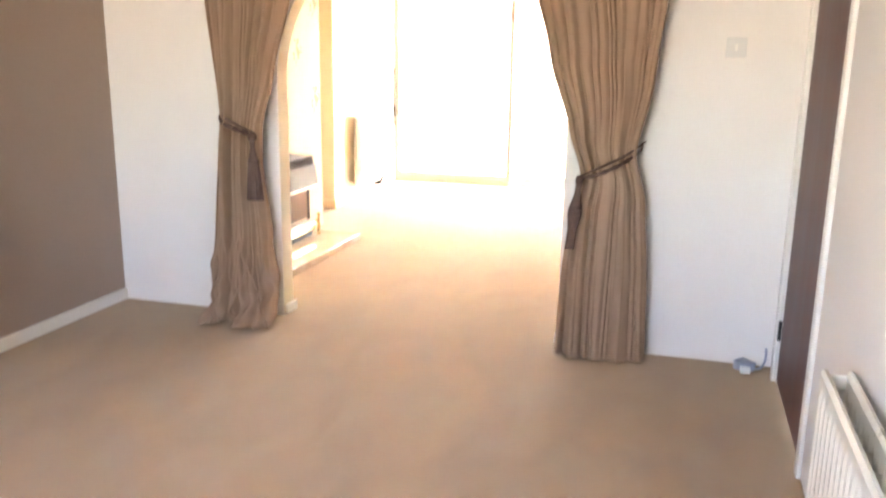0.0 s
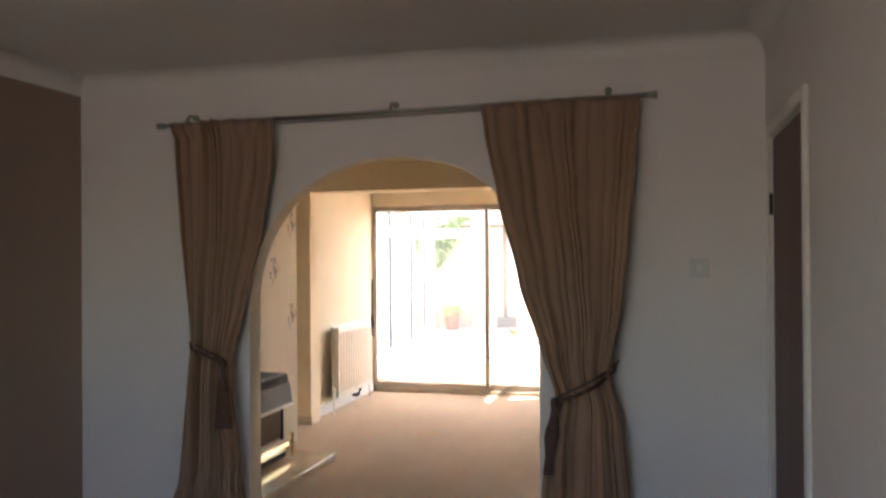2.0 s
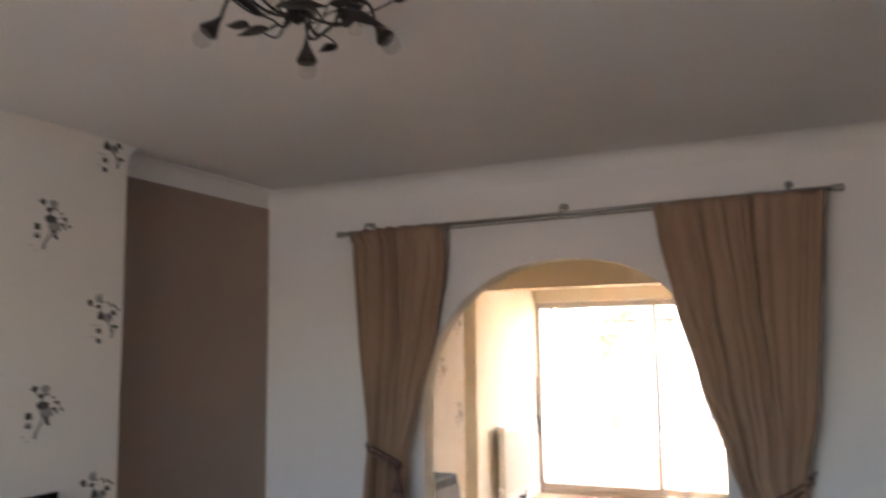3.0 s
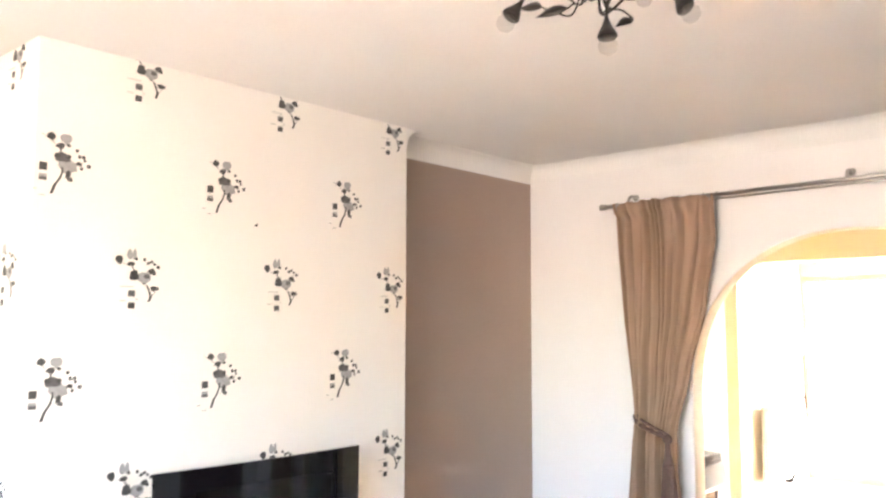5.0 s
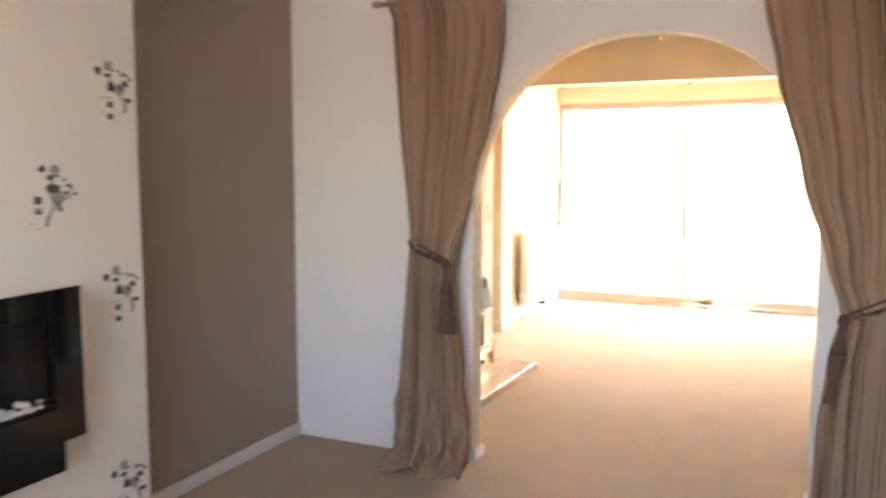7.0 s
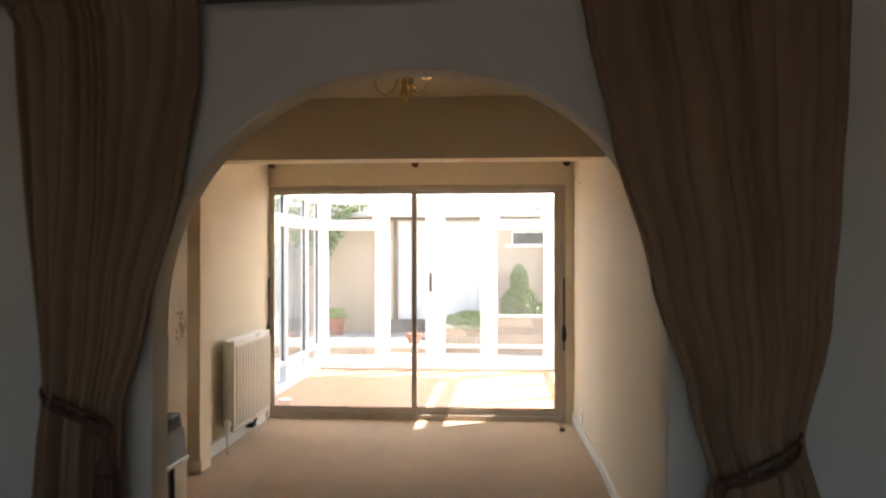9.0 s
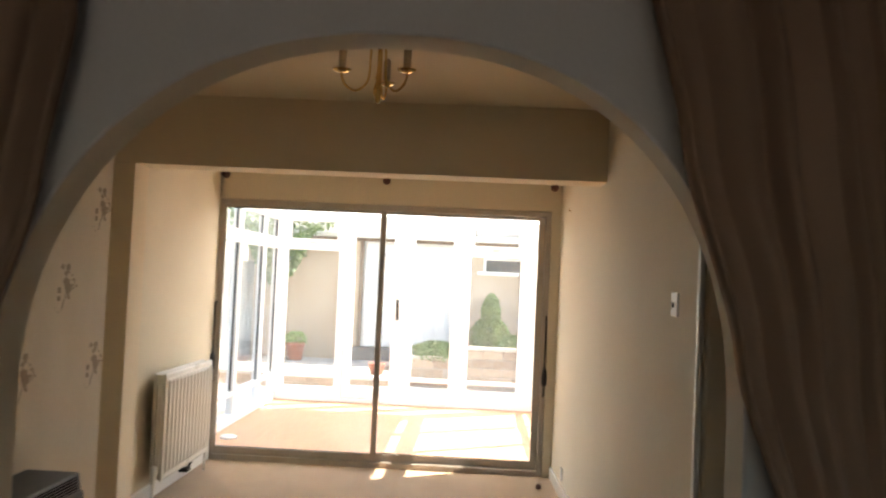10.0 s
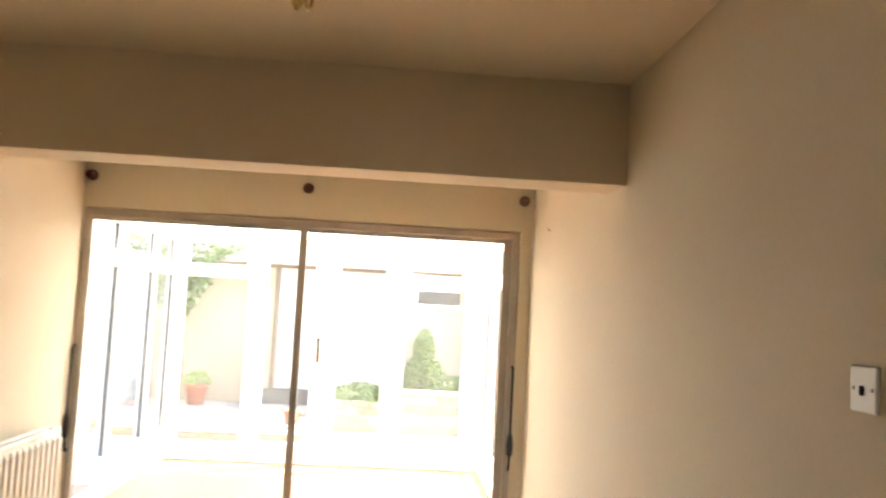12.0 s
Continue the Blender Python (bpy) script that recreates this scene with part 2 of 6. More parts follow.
    cabinet=surface("dark_cabinet_wood", (0.055, 0.03, 0.022), (0.035, 0.02, 0.015), rough=0.45, big=3, fine=30, stretch=(3, 3, 0.4), bump=0.05),
    brown_wood=surface("brown_stained_timber", (0.17, 0.11, 0.068), (0.12, 0.078, 0.048), rough=0.5, big=3, fine=30, stretch=(4, 4, 0.35), bump=0.05),
    roof_sheet=surface("weathered_roof_sheet", (0.30, 0.29, 0.27), (0.20, 0.195, 0.18), rough=0.9, big=3, fine=40, bump=0.2),
    dark_stone=surface("dark_concrete", (0.16, 0.15, 0.14), (0.11, 0.105, 0.10), rough=0.9, big=5, fine=60, bump=0.3),
    teal_cloth=surface("pale_teal_cloth", (0.42, 0.68, 0.60), (0.36, 0.60, 0.53), rough=0.85, big=8, fine=300, bump=0.2),
    vinyl=surface("grey_vinyl_floor", (0.22, 0.20, 0.18), (0.17, 0.155, 0.14), rough=0.4, big=4, fine=60, bump=0.05),
    blue_plastic=surface("blue_grey_plastic", (0.42, 0.45, 0.55), (0.34, 0.37, 0.47), rough=0.5, big=20, fine=90, bump=0.0),
)


def let_light_through(m, share, colour):
    """Woven cloth: a share of the light that falls on one side comes out at the other."""
    n, l = m.node_tree.nodes, m.node_tree.links
    tl, mx = n.new("ShaderNodeBsdfTranslucent"), n.new("ShaderNodeMixShader")
    tl.inputs[0].default_value, mx.inputs[0].default_value = (*colour, 1), share
    l.new(n["Principled BSDF"].outputs[0], mx.inputs[1]), l.new(tl.outputs[0], mx.inputs[2])
    l.new(mx.outputs[0], n["Material Output"].inputs[0])


let_light_through(M["curtain"], 0.18, (0.56, 0.40, 0.29))
for dull in ("grille_black", "fire_black"):
    M[dull].node_tree.nodes["Principled BSDF"].inputs["Specular IOR Level"].default_value = 0.08


# ---- mesh helpers ----
def thing(name, at, label, category, group="", kind=""):
    root = new(name)
    root.empty_display_size = 0.1
    root.matrix_basis = Matrix.Translation(at)
    return tagged(root, label, category, group, kind)


def mesh_of(name, bm, mats, smooth=False):
    me = bpy.data.meshes.new(name)
    bmesh.ops.recalc_face_normals(bm, faces=bm.faces)
    if smooth:
        for f in bm.faces:
            f.smooth = True
    bm.to_mesh(me)
    bm.free()
    for m in (mats if isinstance(mats, (list, tuple)) else [mats]):
        me.materials.append(m)
    return me


def part(name, bm, material, parent=None, label="", smooth=False):
    """Links a bmesh, in world coordinates, as one mesh object under a thing or a part."""
    ob = new(name, mesh_of(name, bm, material, smooth))
    if parent:
        ob.parent = parent
        if parent.type == "EMPTY":
            ob.matrix_parent_inverse = parent.matrix_basis.inverted()
    return tagged(ob, label)


def piece(name, me, m, parent):
    """One of many alike pieces, on shared mesh data, at a world pose."""
    ob = new(name, me)
    ob.parent = parent
    if parent.type == "EMPTY":
        ob.matrix_parent_inverse = parent.matrix_basis.inverted()
    ob.matrix_basis = m
    return ob


def structure(name, bm, material, label="", category=""):
    return tagged(part(name, bm, material), label, category or "structure", kind="structure")


def box(a, b, bevel=0.0, bm=None, seg=2):
    bm = bm or bmesh.new()
    made = bmesh.ops.create_cube(bm, size=1)["verts"]
    for v in made:
        v.co = Vector([(a[i] + b[i]) / 2 + v.co[i] * (b[i] - a[i]) for i in range(3)])
    if bevel:
        edges = list({e for v in made for e in v.link_edges})
        bmesh.ops.bevel(bm, geom=edges, offset=bevel, segments=seg, affect="EDGES", profile=0.5)
    return bm


def tube(points, r, n=10, bm=None, closed=False, ends=True):
    """A round bar along points; r is one radius or one for each point."""
    bm = bm or bmesh.new()
    pts = [Vector(p) for p in points]
    rs = r if isinstance(r, (list, tuple)) else [r] * len(pts)
    rings, side = [], None
    for i, p in enumerate(pts):
        a = pts[i - 1] if i or closed else pts[0]
        b = pts[(i + 1) % len(pts)] if i < len(pts) - 1 or closed else pts[-1]
        d = (b - a).normalized()
        if side is None:
            side = d.orthogonal().normalized()
        side = (side - d * side.dot(d)).normalized()
        up = d.cross(side)
        rings.append([bm.verts.new(p + (side * math.cos(k * math.tau / n) + up * math.sin(k * math.tau / n)) * rs[i]) for k in range(n)])
    last = len(rings) if closed else len(rings) - 1
    for i in range(last):
        p, q = rings[i], rings[(i + 1) % len(rings)]
        for k in range(n):
            bm.faces.new((p[k], p[(k + 1) % n], q[(k + 1) % n], q[k]))
    if ends and not closed:
        bm.faces.new(rings[0]), bm.faces.new(rings[-1])
    return bm


def lathe(at, profile, n=20, bm=None, axis="z"):
    """A turned shape: (radius, height) rows round an upright axis at a place."""
    bm = bm or bmesh.new()
    at, rings = Vector(at), []
    for r, h in profile:
        ring = []
        for k in range(n):
            c, s = math.cos(k * math.tau / n) * r, math.sin(k * math.tau / n) * r
            o = {"z": (c, s, h), "x": (h, c, s), "y": (c, h, s)}[axis]
            ring.append(bm.verts.new(at + Vector(o)))
        rings.append(ring)
    for p, q in zip(rings, rings[1:]):
        for k in range(n):
            bm.faces.new((p[k], p[(k + 1) % n], q[(k + 1) % n], q[k]))
    bm.faces.new(rings[0]), bm.faces.new(rings[-1])
    return bm


def prism(outline, lo, hi, axis="x", bm=None):
    """A flat outline drawn out along an axis from lo to hi. For x the outline is (y, z), for y (x, z), for z (x, y)."""
    bm = bm or bmesh.new()
    place = {"x": lambda a, b, c: (c, a, b), "y": lambda a, b, c: (a, c, b), "z": lambda a, b, c: (a, b, c)}[axis]
    p = [bm.verts.new(place(a, b, lo)) for a, b in outline]
    q = [bm.verts.new(place(a, b, hi)) for a, b in outline]
    k = len(p)
    bm.faces.new(p), bm.faces.new(q)
    for i in range(k):
        bm.faces.new((p[i], p[(i + 1) % k], q[(i + 1) % k], q[i]))
    return bm


def smooth_line(points, steps=6):
    """A rounded path through points."""
    pts = [Vector(p) for p in points]
    out = []
    for i in range(len(pts) - 1):
        p0, p1, p2, p3 = pts[max(i - 1, 0)], pts[i], pts[i + 1], pts[min(i + 2, len(pts) - 1)]
        for s in range(steps):
            t = s / steps
            out.append(0.5 * (2 * p1 + (p2 - p0) * t + (2 * p0 - 5 * p1 + 4 * p2 - p3) * t * t + (3 * p1 - p0 - 3 * p2 + p3) * t ** 3))
    return out + [pts[-1]]


def at_height(table, z):
    """Reads a table of (height, value) rows, highest first, with a soft step between rows."""
    for (z1, v1), (z0, v0) in zip(table, table[1:]):
        if z >= z0:
            t = max(0, min(1, (z1 - z) / (z1 - z0)))
            t = t * 0.5 + t * t * (3 - 2 * t) * 0.5
            return v1 + (v0 - v1) * t
    return table[-1][1]


# ---- plan, in metres: the arch wall's front face is y = 0, the floor z = 0 ----
XW, XE, Y_FRONT, H = -2.81, 0.70, -5.35, 2.485
XB, YB1, YB0 = -2.62, -1.265, -2.97
X2W, X2E, X2S = -2.93, -0.12, -2.875
Y_BEAM, Z_BEAM, Y_PATIO, H2 = 3.0, 2.083, 4.86, 2.33
ARCH_L, ARCH_R, ARCH_T, SPRING, THICK, APEX = -1.80, -0.305, 2.0, 1.235, 0.12, -1.035
YC, XC0, XC1, HC = 8.05, -3.13, -0.12, 2.16

# ---- structure: front room ----
structure("floor", box((-3.3, Y_FRONT - 0.2, -0.12), (0.9, Y_PATIO + 0.02, 0)), M["carpet"], "beige fitted carpet running through both rooms", "carpet")
structure("ceiling", box((-3.3, Y_FRONT - 0.2, H), (0.9, 0.06, H + 0.12)), M["ceiling"], "white painted plaster ceiling", "ceiling")
structure("wall_west", box((XW - 0.15, YB1, 0), (XW, 0, H)), M["mauve"], "mauve painted alcove wall", "wall")
structure("wall_west_front", box((-3.2, Y_FRONT, 0), (-3.05, YB0, H)), M["mauve"], "mauve painted alcove wall", "wall")
structure("wall_chimney", box((-3.2, YB0, 0), (XB, YB1, H)), M["paper"], "chimney breast in cream wallpaper with grey flower prints", "wall")


def pierced_wall(name, axis, lo, hi, span, height, holes, mat, label):
    """A wall across span with rectangular holes (a0, a1, z0, z1), its face along x or y."""
    bm = bmesh.new()
    cuts = sorted({span[0], span[1], *[h[0] for h in holes], *[h[1] for h in holes]})
    for a0, a1 in zip(cuts, cuts[1:]):
        spans, mine = [], [h for h in holes if h[0] <= a0 and h[1] >= a1]
        z = 0.0
        for h in sorted(mine, key=lambda q: q[2]):
            if h[2] > z:
                spans.append((z, h[2]))
            z = h[3]
        if z < height:
            spans.append((z, height))
        for z0, z1 in spans:
            if axis == "y":
                box((a0, lo, z0), (a1, hi, z1), bm=bm)
            else:
                box((lo, a0, z0), (hi, a1, z1), bm=bm)
    bmesh.ops.remove_doubles(bm, verts=bm.verts, dist=1e-5)
    bm.verts.index_update()
    key = {}
    for f in bm.faces:
        key.setdefault(frozenset(v.index for v in f.verts), []).append(f)
    bmesh.ops.delete(bm, geom=[f for fs in key.values() if len(fs) > 1 for f in fs], context="FACES_ONLY")
    return structure(name, bm, mat, label, "wall")


DOOR1 = (-1.045, -0.185, 0.0, 2.0)
pierced_wall("wall_east", "x", XE, XE + 0.12, (Y_FRONT, 0.0), H, [DOOR1], M["white"], "white painted wall with a brown door")
pierced_wall("wall_front", "y", Y_FRONT - 0.15, Y_FRONT, (-3.2, 0.82), H, [(-1.95, -0.05, 0.97, 2.13)], M["white"], "white painted wall with the front window")


def arch_wall():
    bm = bmesh.new()
    cx, a, b = (ARCH_L + ARCH_R) / 2, (ARCH_R - ARCH_L) / 2, ARCH_T - SPRING
    n = 48
    curve = []
    for k in range(n + 1):
        c, s = math.cos(math.pi * k / n), max(0.0, math.sin(math.pi * k / n))
        if c > 0:
            curve.append((APEX - (APEX - ARCH_L) * c ** (2 / 2.1), SPRING + b * s ** (2 / 2.1)))
        else:
            curve.append((APEX + (ARCH_R - APEX) * (-c) ** (2 / 2.3), SPRING + b * s ** (2 / 2.3)))
    rim = [(ARCH_L, 0.0), *curve, (ARCH_R, 0.0)]
    outer = [(-3.2, 0.0), (-3.2, SPRING)] + [(x, H) for x, _ in curve[1:-1]] + [(0.82, SPRING), (0.82, 0.0)]
    rows = []
    for (x, z), (ox, oz) in zip(rim, outer):
        rows.append([bm.verts.new(p) for p in ((x, 0, z), (ox, 0, oz), (x, THICK, z), (ox, THICK, oz))])
    for p, q in zip(rows, rows[1:]):
        bm.faces.new((p[0], q[0], q[1], p[1])).material_index = 0
        bm.faces.new((p[2], p[3], q[3], q[2])).material_index = 1
        bm.faces.new((p[0], p[2], q[2], q[0])).material_index = 1
    for side, corner in ((1, -3.2), (n + 1, 0.82)):
        e = rows[2] if side == 1 else rows[n]
        o = rows[1] if side == 1 else rows[n + 1]
        f1, f2 = bm.verts.new((corner, 0, H)), bm.verts.new((corner, THICK, H))
        bm.faces.new((o[1], e[1], f1)).material_index = 0
        bm.faces.new((o[3], e[3], f2)).material_index = 1
    bmesh.ops.recalc_face_normals(bm, faces=bm.faces)
    edges = [e for e in bm.edges if all(abs(v.co.x - cx) < a + 0.01 and v.co.z < H - 0.01 for v in e.verts) and len(e.link_faces) == 2 and e.calc_face_angle(0) > 1.0]
    bmesh.ops.bevel(bm, geom=edges, offset=0.006, segments=2, affect="EDGES", profile=0.5)
    return structure("wall_arch", bm, [M["white"], M["cream"]], "white plastered wall with a round-headed archway", "wall")


arch_wall()


def coving(name, p, q, inward, z=H, size=0.09):
    """A concave plaster coving along a wall, from p to q (x, y); inward is the way into the room."""
    bm = bmesh.new()
    n = 8
    prof = [(0, -size), (0.003, -size)] + [(size - (size - 0.003) * math.cos(k * math.pi / 2 / n), -size + (size - 0.003) * math.sin(k * math.pi / 2 / n)) for k in range(1, n + 1)] + [(size, 0), (0, 0)]
    ends = []
    for x, y in (p, q):
        ends.append([bm.verts.new((x + inward[0] * o, y + inward[1] * o, z + h)) for o, h in prof])
    k = len(prof)
    for i in range(k):
        bm.faces.new((ends[0][i], ends[0][(i + 1) % k], ends[1][(i + 1) % k], ends[1][i]))
    bm.faces.new(ends[0]), bm.faces.new(ends[1])
    return structure(name, bm, M["ceiling"], "white concave plaster coving", "coving")


coving("trim_coving_arch", (XW, -0.001), (XE, -0.001), (0, -1))
coving("trim_coving_west", (XW + 0.001, YB1), (XW + 0.001, -0.004), (1, 0))
coving("trim_coving_chimney", (XW, YB1 + 0.001), (XB, YB1 + 0.001), (0, 1))
coving("trim_coving_east", (XE - 0.001, Y_FRONT), (XE - 0.001, -0.004), (-1, 0))


def skirting(name, a, b, mat="gloss_white", label="white painted skirting board"):
    return structure(name, box(a, b, 0.006), M[mat], label, "skirting board")


skirting("baseboard_west", (XW, YB1, 0), (XW + 0.018, -0.0, 0.066))
skirting("baseboard_jamb_left", (ARCH_L, 0.012, 0), (ARCH_L + 0.014, THICK + 0.014, 0.055))
skirting("baseboard_jamb_right", (ARCH_R - 0.014, 0.012, 0), (ARCH_R, THICK + 0.014, 0.055))

# ---- structure: rear room ----
structure("ceiling_rear", box((-3.3, 0.06, H), (0.0, Y_BEAM, H + 0.12)), M["cream_dark"], "buff painted ceiling of the rear room", "ceiling")
structure("ceiling_extension", box((X2S - 0.15, Y_BEAM + 0.24, H2), (0.0, Y_PATIO + 0.12, H2 + 0.12)), M["cream"], "low cream ceiling by the patio doors", "ceiling")
structure("wall_rear_west", box((X2W - 0.15, THICK, 0), (X2W, Y_BEAM, H)), M["paper_old"], "faded cream wallpapered wall", "wall")
structure("wall_rear_chimney", box((X2W, 0.25, 0), (XB, 2.345, H)), M["paper_old"], "chimney breast in faded cream wallpaper", "wall")
structure("wall_nib", box((X2W - 0.1, Y_BEAM, 0), (-2.79, Y_BEAM + 0.2, Z_BEAM)), M["cream_dark"], "buff painted wall pier under the beam", "wall")
structure("wall_side", box((X2S - 0.15, Y_BEAM + 0.2, 0), (X2S, Y_PATIO + 0.12, H2)), M["cream"], "cream painted wall behind the radiator", "wall")
structure("ceiling_beam", box((X2W - 0.1, Y_BEAM, Z_BEAM), (X2E, Y_BEAM + 0.24, H + 0.1), 0.004), M["cream_dark"], "buff painted boxed ceiling beam", "beam")

KDOOR = (0.18, 0.985, 0.0, 2.12)
pierced_wall("wall_rear_east", "x", X2E, X2E + 0.12, (THICK, Y_BEAM + 0.24), H + 0.1, [KDOOR], M["cream"], "cream painted wall with the kitchen doorway")
X2P = -0.178
structure("wall_rear_east_end", prism([(X2E, Y_BEAM + 0.24), (X2P, Y_PATIO + 0.12), (X2E + 0.12, Y_PATIO + 0.12), (X2E + 0.12, Y_BEAM + 0.24)], 0, H2 + 0.1, "z"), M["cream"], "cream painted wall beside the patio doors", "wall")
pierced_wall("wall_patio", "y", Y_PATIO, Y_PATIO + 0.12, (X2S, X2P + 0.002), H2, [(-2.872, -0.245, 0.0, 2.062)], M["cream"], "cream painted wall over the patio doors")
skirting("baseboard_rear_east", (X2E - 0.016, 1.004, 0), (X2E, Y_BEAM + 0.24, 0.085))
structure("baseboard_patio_east", prism([(X2E - 0.016, Y_BEAM + 0.24), (X2P - 0.014, Y_PATIO), (X2P, Y_PATIO), (X2E, Y_BEAM + 0.24)], 0, 0.085, "z"), M["gloss_white"], "white painted skirting board", "skirting board")
skirting("baseboard_side", (X2S, Y_BEAM + 0.2, 0), (X2S + 0.018, Y_PATIO, 0.10))
skirting("baseboard_nib", (X2W + 0.02, Y_BEAM - 0.014, 0), (-2.776, Y_BEAM, 0.085), "cream_dark", "buff painted skirting block")

# ---- structure: conservatory and kitchen ----
structure("floor_conservatory", box((XC0 - 0.06, Y_PATIO + 0.02, -0.12), (XC1 + 0.2, YC + 0.04, -0.004)), M["conservatory_floor"], "orange wood laminate conservatory floor", "floor")
structure("floor_kitchen", box((X2E + 0.12, THICK, -0.12), (2.6, 3.8, 0.002)), M["vinyl"], "grey vinyl kitchen floor", "floor")
structure("ceiling_kitchen", box((X2E + 0.12, THICK, 2.4), (2.6, 3.8, 2.5)), M["white"], "white kitchen ceiling", "ceiling")
structure("wall_kitchen_south", box((0.82, THICK - 0.12, 0), (2.6, THICK, 2.5)), M["white"], "white kitchen wall out of view", "wall")
pierced_wall("wall_kitchen_north", "y", 3.8, 3.92, (0.0, 2.6), 2.5, [(0.75, 2.0, 1.06, 2.0)], M["white"], "kitchen wall with a window")
# unseen wall, left without a window to keep direct sun out
structure("wall_kitchen_east", box((2.6, 0.0, 0), (2.72, 3.92, 2.5)), M["white"], "white kitchen wall out of view", "wall")

# ---- doors and windows ----
def mahogany_door():
    d = thing("door_1", (XE, -0.615, 0), "closed dark mahogany flush door in white architrave", "door", kind="structure")
    y0, y1, zt = DOOR1[0], DOOR1[1], DOOR1[3]
    leaf = part("leaf", box((XE + 0.006, y0 + 0.01, 0.008), (XE + 0.05, y1 - 0.01, zt - 0.01), 0.003), M["mahogany"], d)
    part("lining", box((XE + 0.004, y1 - 0.008, 0), (XE + 0.11, y1, zt - 0.008)), M["gloss_white"], d)
    part("lining", box((XE + 0.004, y0, 0), (XE + 0.11, y0 + 0.008, zt - 0.008)), M["gloss_white"], d)
    part("lining", box((XE + 0.004, y0, zt - 0.008), (XE + 0.11, y1, zt)), M["gloss_white"], d)
    for a, b in (((y1, 0), (y1 + 0.045, zt + 0.045)), ((y0 - 0.055, 0), (y0, zt + 0.045)), ((y0, zt), (y1, zt + 0.045))):
        part("architrave", box((XE - 0.016, a[0], a[1]), (XE, b[0], b[1]), 0.005), M["gloss_white"], d)
    for z in (0.24, 1.72):
        part("hinge", tube([(XE - 0.002, y1 - 0.006, z - 0.045), (XE - 0.002, y1 - 0.006, z + 0.045)], 0.008, 8), M["bronze"], leaf, "dark metal butt hinge", True)


mahogany_door()


def kitchen_doorway():
    d = thing("door_2", (X2E, 0.57, 0), "open doorway to the dark kitchen with a pale edge strip", "doorway", kind="structure")
    y0, y1, zt = KDOOR[0], KDOOR[1], KDOOR[3]
    for a, b in (((y1 - 0.016, 0), (y1 + 0.016, 1.685)), ((y0 - 0.055, 0), (y0 + 0.006, zt + 0.055))):
        part("architrave", box((X2E - 0.018, a[0], a[1]), (X2E, b[0], b[1]), 0.006), M["gloss_white"], d)
    part("lining", box((X2E + 0.004, y1 - 0.022, 0), (X2E + 0.116, y1, zt - 0.022), 0.012), M["cream_dark"], d, "buff painted rounded return")
    part("lining", box((X2E + 0.004, y0, 0), (X2E + 0.116, y0 + 0.022, zt - 0.022)), M["brown_wood"], d)
    part("lining", box((X2E + 0.004, y0, zt - 0.022), (X2E + 0.116, y1, zt)), M["brown_wood"], d)
    # dark strip added for the shade on the kitchen side wall behind
    part("door_stop", box((X2E + 0.085, y1 - 0.082, 0), (X2E + 0.118, y1 - 0.022, zt - 0.036), 0.002), M["cabinet"], d, "dark brown strip in place of the shaded kitchen wall")


kitchen_doorway()


def pane(name, a, b, parent, mat="glass"):
    ob = part(name, box(a, b), M[mat], parent, "")
    ob.visible_shadow = False
    return ob


